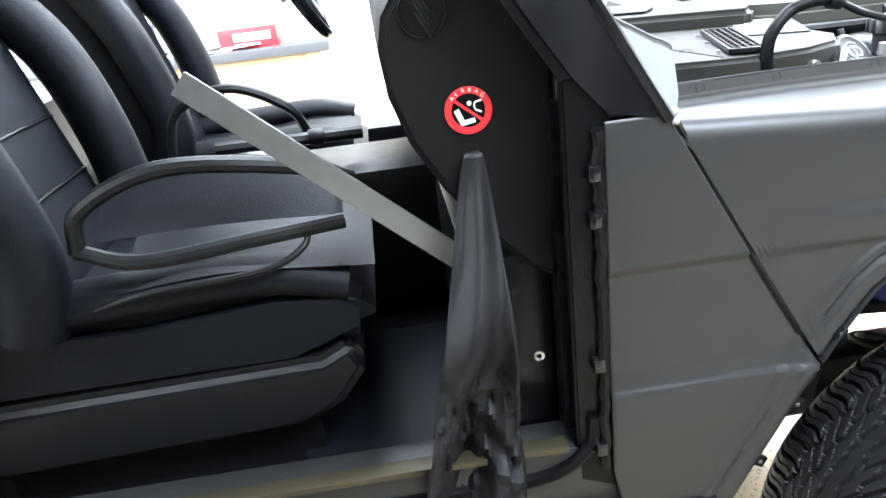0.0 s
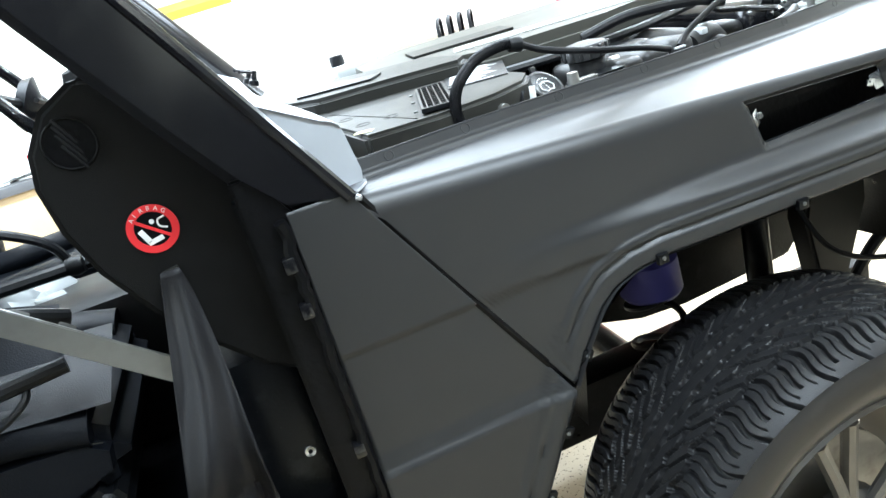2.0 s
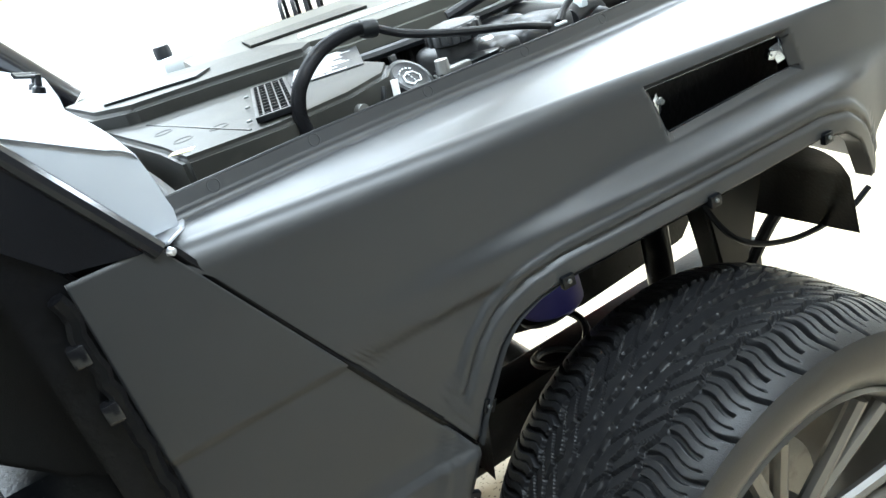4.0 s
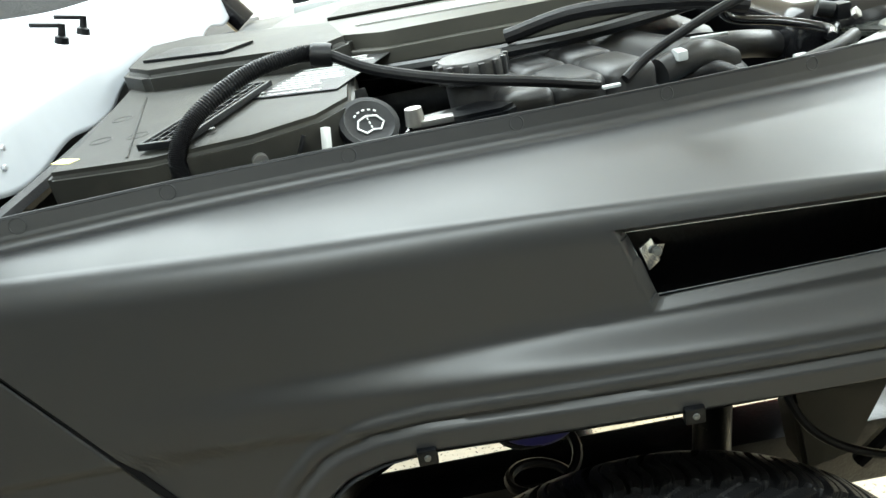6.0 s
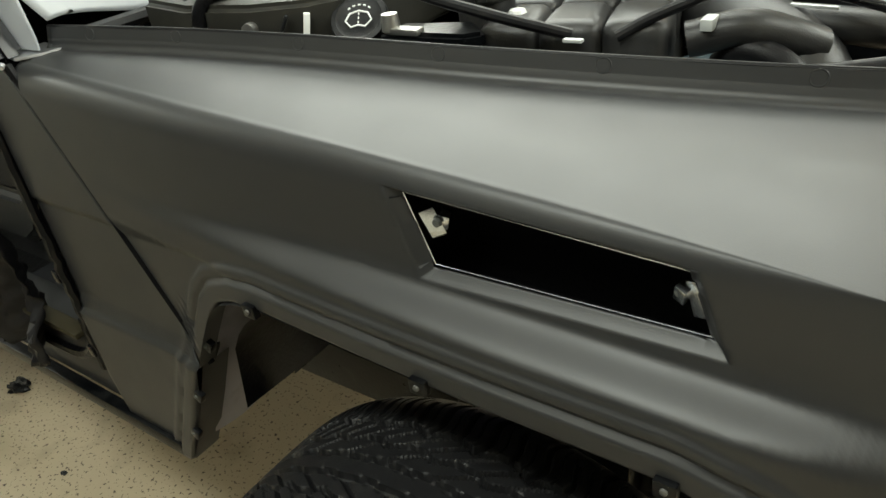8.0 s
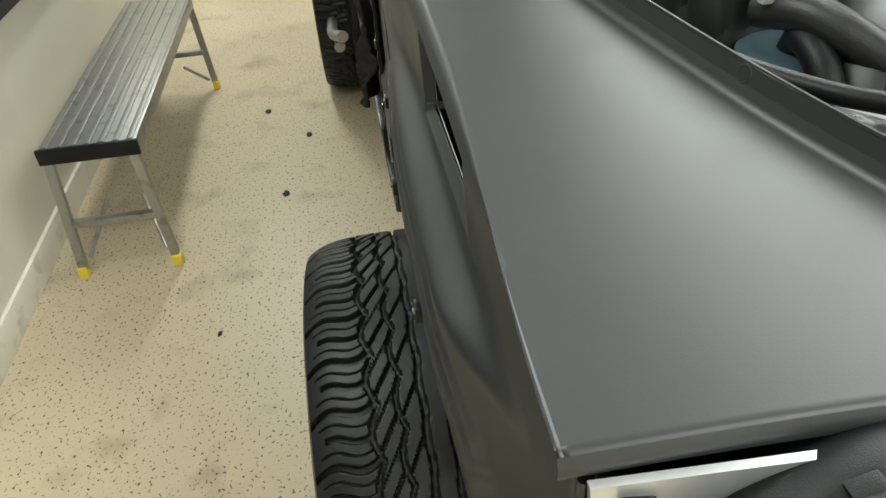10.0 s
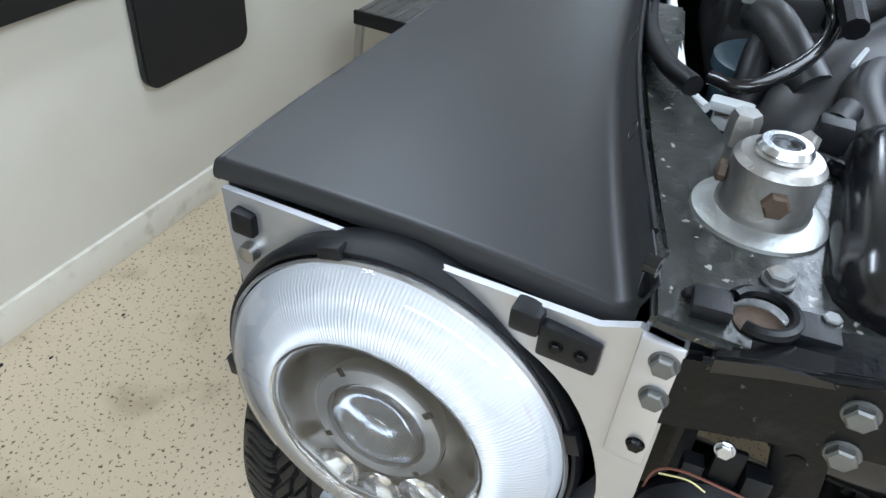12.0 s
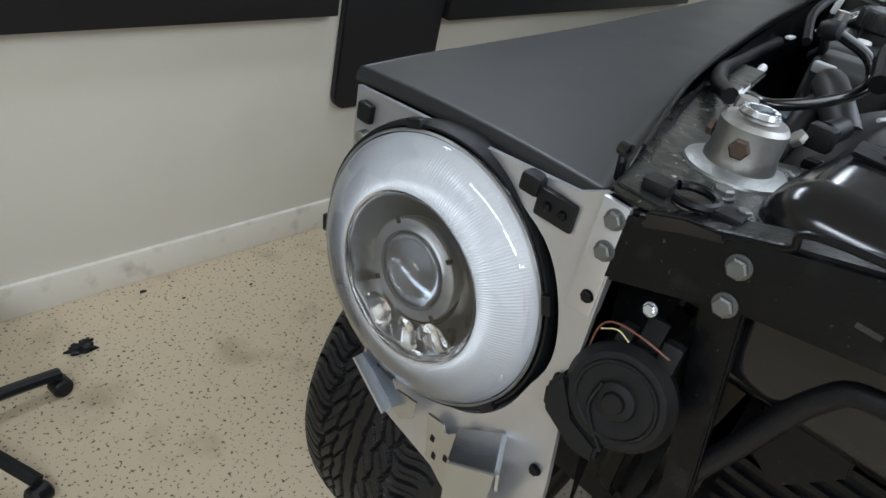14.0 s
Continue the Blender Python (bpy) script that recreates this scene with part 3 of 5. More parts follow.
part("rocker", box(-1.40, 0.09, 0.012, 0.10, 0.66, 0.80, 0.02), "wrap", car, "black door sill below the opening")
part("sill_strip", box(-1.10, -0.17, -0.002, 0.030, 0.803, 0.815, 0.003), "brass", car, "dull bronze sill trim strip")
part("sill_flange", box(-1.40, 0.08, -0.012, 0.012, 0.640, 0.668, 0.004), "frame", car, "black lower sill flange")
step = part("side_step", sweep([(-2.0, -0.02, 0.50), (-1.9, -0.10, 0.47), (-1.6, -0.12, 0.47), (-1.45, -0.08, 0.50)], 0.024, 12), "bare", car, "short aluminium exhaust tube")
part("exhaust_tip", sweep([(-2.0, 0.00, 0.42), (-1.9, -0.08, 0.40), (-1.6, -0.10, 0.40)], 0.024, 12), "bare", car, "second aluminium exhaust tube")

# suspension seen through the arch
spring = part("coil_spring", sweep([(0.56 + 0.055 * math.cos(a * 0.5), 0.27 + 0.055 * math.sin(a * 0.5), 0.60 + 0.0075 * a) for a in range(0, 44)], 0.008, 8, 2), "rubber", car, "black coil spring")
part("spring_cap", lathe([(0, 0.94), (0.05, 0.94), (0.062, 0.93), (0.065, 0.86), (0.058, 0.85), (0, 0.85)], Matrix.Translation((0.56, 0.27, 0)), 32), "purple", spring, "blue plastic spring cap")
part("shock_absorber", sweep([(0.80, 0.24, 0.50), (0.83, 0.27, 1.02)], 0.028, 16, smooth=False), "frame", car, "black shock absorber tube")
part("shock_tower", prism([(0.93, 0.72), (1.00, 0.74), (1.06, 0.90), (1.06, 0.99), (0.92, 0.99), (0.90, 0.90)], Matrix.Translation((0, 0.26, 0)) @ pose(0, 0, 0, 90, 0, 0), 0.06, 0.006), "greyplastic", car, "grey stamped shock mount")
part("bump_stop", lathe([(0, 0.86), (0.028, 0.86), (0.034, 0.90), (0.034, 0.94), (0, 0.94)], Matrix.Translation((1.0, 0.235, 0)), 24), "purple", car, "blue-black rubber bump stop")
part("brake_hose", sweep([(0.86, 0.20, 0.98), (0.90, 0.14, 0.86), (1.02, 0.12, 0.80), (1.16, 0.10, 0.80), (1.22, 0.09, 0.83)], 0.006, 8), "rubber", car, "loose black cable end")
part("coolant_hose", sweep([(1.08, 0.24, 0.93), (1.15, 0.22, 0.85), (1.24, 0.20, 0.84)], 0.014, 10), "rubber", car, "black rubber hose")
part("coolant_hose", sweep([(1.22, 0.20, 0.84), (1.12, 0.23, 0.78), (1.05, 0.26, 0.66)], 0.014, 10), "rubber", car, "grey rubber hose")
part("arch_back_plate", sheet(14, 10, lambda u, v: (0.125 + 0.125 * v + 0.01 * math.sin(4 * u), 0.035 + 0.16 * u, 0.68 + 0.30 * v)), "palegrey", car, "pale grey plate at the back of the wheel arch")

# black sheet added so the back of the arch stays dark
part("arch_dark_backing", sheet(10, 10, lambda u, v: (0.165 + 0.09 * v, 0.196 + 0.40 * u, 0.70 + 0.28 * v)), "frame", car, "black sheet added to darken the back of the arch")

# A-pillar and windscreen frame
PILLAR = [(0.006, 1.320), (-0.166, 1.606), (-0.375, 1.955), (-0.50, 1.955), (-0.31, 1.640), (-0.205, 1.475), (-0.152, 1.395), (-0.100, 1.336), (-0.03, 1.322)]
part("windscreen_pillar", prism(PILLAR, Matrix.Translation((0, 0.048, 0)) @ pose(0, 0, 0, 90, 0, 0), 0.044, 0.014, seg=4), "gloss", car, "gloss black windscreen pillar")
part("pillar_bead", sweep([(-0.008, 0.008, 1.330), (-0.160, 0.010, 1.586), (-0.37, 0.012, 1.935)], 0.010, 10, smooth=False), "gloss", car)
# silver bead stands for the small highlight at the pillar foot
part("pillar_tip_glint", lathe([(0, 0.008), (0.004, 0.006), (0.005, 0)], axis((0.000, 0.006, 1.326), (0.6, -0.7, -0.2)), 14), "silver", car)
part("left_pillar", sweep([(0.0, 1.72, 1.33), (-0.42, 1.70, 1.95)], 0.04, 12, smooth=False), "gloss", car, "gloss black windscreen pillar")


def cowl_point(u, v):
    """Silver cowl: a scalloped drop flange below a crease, then the slope up to the windscreen."""
    y = 0.046 + 1.63 * u
    wave = 0.010 * math.sin(6.0 * y * math.pi) + 0.008 * math.sin(2.7 * y * math.pi + 1)
    bow = -0.10 * smooth(0.0, 1.0, y) * 0.55
    if v < 0.3:
        k = v / 0.3
        return (0.024 + bow - 0.010 * k, y + 0.03 * (1 - k) * (1 if y < 0.1 else 0), 1.352 + max(-0.012, wave) * (1 - k) + 0.068 * k)
    if v < 0.4:
        k = (v - 0.3) / 0.1
        return (0.014 + bow - 0.020 * k, y, 1.420 + 0.012 * math.sin(k * math.pi / 2))
    k = (v - 0.4) / 0.6
    return (-0.006 + bow - 0.145 * k, y, 1.432 + 0.085 * k)


thicken(part("cowl", sheet(30, 120, cowl_point), "dimsilver", car, "bright silver painted cowl below the windscreen", angle=50), 0.0015)
part("cowl_end", prism([(0.022, 1.334), (0.024, 1.352), (0.014, 1.420), (-0.006, 1.431), (-0.120, 1.498), (-0.10, 1.40), (-0.03, 1.334)], Matrix.Translation((0, 0.0535, 0)) @ pose(0, 0, 0, 90, 0, 0), 0.004, 0.001), "dimsilver", car, "bright silver end of the cowl")
part("cowl_corner", prism([(-0.04, 0.030), (0.004, 0.022), (0.026, 0.052), (0.032, 0.085), (-0.04, 0.092)], Matrix.Translation((0, 0, 1.327)), 0.004, 0.001), "silver", car, "bright silver body corner")
for k, (px, py) in enumerate(((-0.05, 0.62), (-0.055, 0.72))):
    part("wiper_spindle", join(lathe([(0, 0.030), (0.005, 0.030), (0.006, 0.012), (0.010, 0.010), (0.011, 0)], axis((px, py, 1.462), (0.4, 0, 1)), 16),
                               sweep([(px + 0.006, py, 1.488), (px - 0.02, py - 0.035, 1.498)], 0.0035, 8, smooth=False)), "frame", car, "black wiper spindle")
for py in (0.21, 0.24, 0.225):
    hexbolt((0.021 - 0.055 * smooth(0, 1, py), py, 1.395 if py != 0.225 else 1.376), (1, 0, 0.1), 0.008, "silver", car, washer=False)
part("windscreen", sheet(3, 3, lambda u, v: (-0.235 - 0.20 * v, 0.10 + 1.52 * u, 1.52 + 0.40 * v)), "glass", car, "clear flat windscreen").visible_shadow = False
thicken(bpy.data.objects["windscreen"], 0.005)
part("scuttle_seal", sweep([(0.035 - 0.06 * smooth(0, 1, 0.09 + 1.25 * i / 8), 0.10 + 1.25 * i / 8, 1.338) for i in range(9)], 0.012, 8), "rubber", car, "black ribbed scuttle seal")

# door opening: seal, hinge pillar
part("hinge_pillar", prism([(-0.152, 0.73), (-0.080, 0.70), (-0.080, 1.325), (-0.12, 1.40), (-0.155, 1.40)], Matrix.Translation((0, 0.034, 0)) @ pose(0, 0, 0, 90, 0, 0), 0.022, 0.004), "void_black", car, "black hinge pillar")
random.seed(4)
part("door_seal", sweep([(-0.108 + 0.0025 * random.uniform(-1, 1), 0.004 + 0.002 * random.uniform(-1, 1), 0.76 + 0.57 * i / 40) for i in range(41)], 0.009, 7, 1), "void_black", car, "torn black rubber door seal")
part("sill_curve", sweep([(-0.125, 0.01, 0.86), (-0.135, 0.01, 0.80), (-0.20, 0.01, 0.755), (-0.34, 0.01, 0.745), (-0.60, 0.01, 0.745)], 0.012, 8), "void_black", car, "black seal round the door opening corner")
for hz in (1.27, 1.20, 0.96, 0.80):
    part("hinge_bolt", box(-0.126, -0.108, -0.008, 0.01, hz - 0.012, hz + 0.012, 0.004), "gloss", car)

# dashboard end with warning sticker
DASH = [(-0.150, 1.07), (-0.142, 1.43), (-0.175, 1.50), (-0.225, 1.565), (-0.290, 1.578), (-0.345, 1.548), (-0.378, 1.50), (-0.388, 1.455), (-0.382, 1.39), (-0.360, 1.32), (-0.318, 1.245), (-0.255, 1.16), (-0.20, 1.10)]
dash = part("dashboard", prism(DASH, Matrix.Translation((0, 1.68, 0)) @ pose(0, 0, 0, 90, 0, 0), 1.59, 0.010, seg=3), "dash", car, "charcoal plastic dashboard")
YD = 0.0885
part("vent_cup", lathe([(0.031, 0.001), (0.033, 0.003), (0.035, 0.0005)], axis((-0.322, YD, 1.500), (0, -1, 0)), 32), "dash", dash)
part("vent_recess", lathe([(0, 0.0012), (0.030, 0.0012)], axis((-0.322, YD, 1.500), (0, -1, 0)), 32), "void_black", dash, "round black side air vent")
for k in range(4):
    part("vent_slat", box(-0.026 + 0.004 * abs(k - 1.5), 0.026 - 0.004 * abs(k - 1.5), -0.003, 0, -0.002, 0.002, 0.0008, pose(-0.322, YD - 0.001, 1.483 + 0.0115 * k, 0, 62, 0)), "plastic", dash)
sx, sz = -0.271, 1.360
part("sticker_disc", lathe([(0, 0.0006), (0.027, 0.0006), (0.027, 0)], axis((sx, YD, sz), (0, -1, 0)), 40), "void_black", dash)
part("sticker_ring", lathe([(0.0245, 0.0014), (0.0345, 0.0014), (0.0345, 0), (0.0245, 0)], axis((sx, YD, sz), (0, -1, 0)), 48, True), "red", dash, "red ring of a prohibition sticker")
part("sticker_bar", box(-0.026, 0.026, -0.0018, 0, -0.0022, 0.0022, 0, pose(sx, YD, sz, 0, 40, 0)), "red", dash, "red slash of the sticker")
part("sticker_seat", join(box(-0.004, 0.004, -0.0012, 0, -0.013, 0.009, 0.001, pose(sx - 0.014, YD, sz - 0.006, 0, -22, 0)),
                          box(-0.011, 0.011, -0.0012, 0, -0.004, 0.003, 0.001, pose(sx - 0.002, YD, sz - 0.016, 0, -10, 0))), "white", dash, "white seat symbol")
part("sticker_airbag", join(lathe([(0, 0.0012), (0.0035, 0.0012), (0.0035, 0)], axis((sx + 0.002, YD, sz + 0.010), (0, -1, 0)), 12), sweep([(sx + 0.020, YD - 0.001, sz + 0.013), (sx + 0.010, YD - 0.001, sz + 0.010), (sx + 0.010, YD - 0.001, sz + 0.001), (sx + 0.019, YD - 0.001, sz - 0.004)], 0.0014, 6, 6)), "white", dash, "white airbag symbol")
part("trim_strip", box(-0.003, 0.003, -0.002, 0.003, -0.045, 0.045, 0.001, pose(-0.138, YD, 1.40, 0, 4, 0)), "satin", dash, "grey edge strip")
part("flap_clip", box(-0.012, 0.012, -0.008, 0.004, -0.007, 0.007, 0.002, pose(-0.272, YD, 1.292, 0, -8, 0)), "greyplastic", dash, "grey retaining clip")


def flap_point(u, v):
    """A limp vinyl strip that hangs from the dash and widens to its foot."""
    cx = -0.272 - 0.065 * v ** 1.2
    half = 0.013 + 0.072 * v ** 0.8
    x = cx + half * (2 * u - 1)
    fold = 0.022 * math.sin(2.2 * math.pi * u + 5 * v) * v + 0.05 * noise.noise(Vector((u * 2.2, v * 4.0, 0.3))) * v + 0.040 * abs(noise.noise(Vector((u * 4 + v * 4, v * 8.0 - u * 3, 1.7)))) * smooth(0.45, 0.8, v) + 0.022 * abs(noise.noise(Vector((u * 9, v * 15.0 + u * 5, 4.1)))) * smooth(0.4, 0.75, v)
    return (x, 0.075 - 0.10 * smooth(0, 0.5, v) + fold, 1.30 - 0.56 * v)


thicken(part("hanging_flap", sheet(60, 30, flap_point), "cloth", car, "creased grey vinyl wiring cover hanging from the dash"), 0.0015)
part("footwell_panel", box(-0.30, -0.16, 0.10, 0.60, 0.74, 1.12, 0.02), "frame", car, "dark footwell trim")
part("floor_mat", box(-0.62, -0.20, 0.12, 0.60, 0.742, 0.750, 0.003), "leather", car, "dusty black floor mat")
part("bracket_hole", lathe([(0.004, 0.001), (0.009, 0.002), (0.010, 0)], axis((-0.19, 0.098, 0.93), (0, -1, 0)), 16), "zinc", car)


def seat(y, name, label):
    s = part(name, box(-1.15, -0.58, y + 0.02, y + 0.46, 0.70, 0.86, 0.015), "plastic", car, label)
    prof = [(-1.16, 0.93), (-1.16, 1.09), (-0.85, 1.075), (-0.62, 1.095), (-0.50, 1.085), (-0.445, 1.045), (-0.46, 0.98), (-0.60, 0.93)]
    part("cushion", prism(prof, Matrix.Translation((0, y + 0.50, 0)) @ pose(0, 0, 0, 90, 0, 0), 0.50, 0.028, seg=4), "leather", s, "black leather seat cushion with stitching")
    for yy in (y - 0.012, y + 0.40):
        part("bolster", sweep([(-1.10, yy + 0.055, 1.09), (-0.85, yy + 0.055, 1.10), (-0.62, yy + 0.055, 1.105), (-0.49, yy + 0.055, 1.075)], 0.055, 16, flat=0.7), "leather", s)
    part("seam_stitch", sweep([(-1.05, y + 0.002, 1.085), (-0.80, y - 0.004, 1.093), (-0.60, y - 0.004, 1.085), (-0.48, y + 0.002, 1.05)], 0.0012, 5), "greyplastic", s, "grey seat stitching")
    part("valance", prism([(-1.20, 0.80), (-1.20, 0.945), (-0.56, 0.955), (-0.50, 0.985), (-0.475, 0.93), (-0.53, 0.86), (-0.60, 0.82)], Matrix.Translation((0, y + 0.47, 0)) @ pose(0, 0, 0, 90, 0, 0), 0.49, 0.02, seg=3), "plastic", s, "black plastic seat side trim")
    m = pose(-0.98, y, 1.06, 0, -16, 0)
    part("backrest", box(-0.16, 0.0, 0.02, 0.48, 0.0, 0.66, 0.05, m, 4), "leather", s, "black leather backrest")
    for yy in (0.0, 0.50):
        part("back_bolster", sweep([m @ Vector((-0.02, yy, 0.02)), m @ Vector((0.045, yy, 0.14)), m @ Vector((0.05, yy, 0.40)), m @ Vector((-0.02, yy + (0.04 if yy == 0 else -0.04), 0.62))], 0.055, 16), "leather", s)
    for zz in (0.18, 0.30):
        part("back_pleat", sweep([m @ Vector((0.003, 0.06, zz)), m @ Vector((0.006, 0.25, zz + 0.004)), m @ Vector((0.003, 0.44, zz))], 0.004, 6), "void_black", s)
    return s


seat(0.165, "passenger_seat", "black leather front seat with bolsters")
seat(1.12, "driver_seat", "black leather front seat beyond the console")
part("far_door", box(-1.30, -0.16, 1.66, 1.72, 0.74, 1.0, 0.02), "plastic", car, "dark lower door panel on the far side")
part("centre_console", box(-1.05, -0.25, 0.70, 1.00, 0.74, 1.12, 0.04), "plastic", car, "black centre console")
sw = part("steering_wheel", sweep([Vector((-0.60, 1.25, 1.545)) + Matrix.Rotation(radians(-28), 3, "Y") @ Vector((0, 0.185 * math.cos(a * math.pi / 18), 0.185 * math.sin(a * math.pi / 18))) for a in range(37)], 0.016, 12, 2), "gloss", car, "glossy black steering wheel")
part("wheel_boss", lathe([(0, 0.03), (0.06, 0.025), (0.075, 0), (0, -0.04)], axis((-0.59, 1.25, 1.54), (-0.88, 0, 0.47)), 24), "plastic", sw)
for aa in (0.2, math.pi - 0.2, -math.pi / 2):
    part("wheel_spoke", sweep([Vector((-0.595, 1.25, 1.54)), Vector((-0.60, 1.25, 1.545)) + Matrix.Rotation(radians(-28), 3, "Y") @ Vector((0, 0.18 * math.cos(aa), 0.18 * math.sin(aa)))], 0.014, 8, smooth=False), "plastic", sw)
part("column_stalk", sweep([(-0.52, 1.15, 1.53), (-0.53, 1.05, 1.55)], 0.007, 8, smooth=False), "plastic", sw)
part("instrument_hood", box(-0.46, -0.30, 1.0, 1.5, 1.50, 1.60, 0.04), "dash", dash, "black instrument hood")

# loose trim lying across the seat
strip = thing("trim_strip_bar", "long satin aluminium trim strip leaning across the seat", "trim strip")
part("bar", prism([(-0.004, -0.019), (0.003, -0.019), (0.004, -0.010), (0.004, 0.010), (0.003, 0.019), (-0.004, 0.019)], axis((-0.665, 0.10, 1.448), Vector((0.345, 0.02, -0.315))), 0.56, 0.0015), "satin", strip)
part("rear_rail", sweep([(-0.50, 0.125, 1.29), (-0.30, 0.135, 1.11)], 0.012, 8, smooth=False), "greyplastic", strip, "grey plastic backing rail")
for q in (0.18, 0.30, 0.42):
    p = Vector((-0.665, 0.11, 1.448)).lerp(Vector((-0.28, 0.13, 1.10)), q + 0.15)
    part("clip_tab", box(-0.012, 0.012, 0, 0.02, -0.008, 0.012, 0.002, pose(p.x, p.y, p.z, 0, 42, 0)), "greyplastic", strip)
loop = thing("door_trim_panel", "black plastic door trim frame lying on the seat", "door trim")
part("upper_rim", sweep([(-0.90, 0.17, 1.20), (-0.87, 0.16, 1.27), (-0.74, 0.17, 1.315), (-0.55, 0.20, 1.285), (-0.46, 0.24, 1.24)], 0.014, 10), "plastic", loop)
part("lower_rim", sweep([(-0.90, 0.17, 1.20), (-0.80, 0.155, 1.175), (-0.62, 0.16, 1.185), (-0.48, 0.19, 1.185)], 0.013, 10), "plastic", loop)
part("panel_face", sheet(12, 20, lambda u, v: (-0.88 + 0.40 * u, 0.19 + 0.02 * math.sin(3 * u) + 0.10 * v, 1.205 + (0.055 + 0.035 * math.sin(math.pi * u)) * v - 0.01 * u)), "leather", loop)
part("flat_sheet", sheet(10, 20, lambda u, v: (-0.86 + 0.42 * u, 0.16 + 0.22 * v, 1.122 + 0.012 * math.sin(4 * u) + 0.05 * v)), "leather", loop)
part("edge_piping", sweep([(-0.90, 0.16, 1.10), (-0.80, 0.145, 1.125), (-0.62, 0.145, 1.135), (-0.55, 0.16, 1.16), (-0.54, 0.19, 1.19)], 0.006, 8), "plastic", loop)
for q in (-0.72, -0.68):
    part("staple", box(q, q + 0.012, 0.20, 0.204, 1.137, 1.139), "zinc", loop)
hoop = thing("seat_belt_reel", "black hoop of trim piping behind the seat", "trim piping")
part("hoop", sweep([(-0.92, 0.85, 1.16), (-0.88, 0.85, 1.28), (-0.75, 0.86, 1.32), (-0.62, 0.88, 1.25), (-0.58, 0.9, 1.16)], 0.012, 8), "plastic", hoop)
part("rod", sweep([(-0.80, 0.80, 1.19), (-0.45, 0.85, 1.175)], 0.016, 8, smooth=False), "plastic", hoop)
part("knob", lathe([(0, 0.02), (0.02, 0.018), (0.024, 0), (0.02, -0.018), (0, -0.02)], axis((-0.56, 0.82, 1.185), (1, 0, 0)), 16), "plastic", hoop)
bag = thing("plastic_bag", "crumpled translucent white plastic bag on the console", "bag")
random.seed(9)
bb = bmesh.new()
bmesh.ops.create_icosphere(bb, subdivisions=4, radius=1)
for v in bb.verts:
    n = noise.noise(v.co * 2.3) * 0.35 + noise.noise(v.co * 6.0) * 0.18
    v.co = Vector((-0.72, 0.92, 1.05)) + Vector((v.co.x * 0.16, v.co.y * 0.10, v.co.z * 0.10)) * (1 + n)
part("bag_body", bb, "milky", bag)

# ---- engine bay ----
ZT = 1.366
airbox = part("air_box", prism([(0.066, 0.196), (0.19, 0.172), (0.30, 0.186), (0.372, 0.222), (0.408, 0.285), (0.405, 0.350), (0.392, 0.580), (0.06, 0.78), (0.0, 0.68), (0.055, 0.32)],
                               Matrix.Translation((0, 0, ZT - 0.085)), 0.085, 0.008, seg=3), "greyplastic", car, "dusty grey plastic air box")
part("box_joint", box(-0.0015, 0.0015, 0.0, 0.36, -0.001, 0.0012, 0, pose(0.160, 0.20, ZT, 0, 0, 14)), "void_black", airbox)
part("upper_duct", prism([(0.0, 0.68), (0.06, 0.60), (0.20, 0.56), (0.36, 0.50), (0.40, 0.56), (0.36, 0.76), (0.05, 0.98), (-0.04, 0.95)], Matrix.Translation((0, 0, ZT - 0.03)), 0.062, 0.012, seg=3), "greyplastic", car, "grey plastic upper air duct")
part("duct_recess", prism([(0.03, 0.70), (0.19, 0.62), (0.23, 0.68), (0.06, 0.80)], Matrix.Translation((0, 0, ZT + 0.033)), 0.004, 0.002), "plastic", car)
# vent grille of the air box
gm = Matrix.Translation((0.172, 0.205, ZT + 0.003)) @ Matrix.Rotation(radians(-14), 4, "Z")
grille = part("vent_grille", join(box(0, 0.058, 0, 0.006, 0, 0.008, 0.001, gm), box(0, 0.058, 0.244, 0.25, 0, 0.008, 0.001, gm), box(0, 0.005, 0, 0.25, 0, 0.008, 0.001, gm), box(0.053, 0.058, 0, 0.25, 0, 0.008, 0.001, gm)), "plastic", airbox, "black grid vent with open cells")
part("vent_floor", box(0.004, 0.054, 0.004, 0.246, 0.0002, 0.001, 0, gm), "void_black", airbox)
for k in range(1, 11):
    part("vent_bar", box(0.004, 0.054, 0.0235 * k - 0.0012, 0.0235 * k + 0.0012, 0.001, 0.0065, 0, gm), "plastic", airbox)
for k in range(1, 5):
    part("vent_bar", box(0.0115 * k - 0.001, 0.0115 * k + 0.001, 0.004, 0.246, 0.001, 0.0072, 0, gm), "plastic", airbox)
for bx, by in ((-0.010, 0.03), (-0.010, 0.13), (-0.010, 0.22), (0.066, 0.05), (0.066, 0.20)):
    p = gm @ Vector((bx, by, 0))
    hexbolt(p, (0, 0, 1), 0.008, "bolt", airbox, washer=False)
part("yellow_tag", box(-0.016, 0.016, -0.008, 0.008, 0, 0.0012, 0.0004, pose(0.075, 0.238, ZT, 0, 0, -30)), "sticker", airbox, "small yellow sticker")
for dx, dy in ((0.06, 0.31), (0.11, 0.30), (0.05, 0.42)):
    part("dimple", lathe([(0, -0.002), (0.010, -0.001), (0.013, 0.0012), (0.015, 0)], Matrix.Translation((dx + 0.03, dy, ZT)), 20), "greyplastic", airbox)
lm = Matrix.Translation((0.268, 0.375, ZT + 0.001)) @ Matrix.Rotation(radians(-20), 4, "Z")
label_plate = part("warning_label", box(0, 0.125, 0, 0.20, 0, 0.0015, 0.0005, lm), "plastic", airbox, "black label with white small print")
random.seed(11)
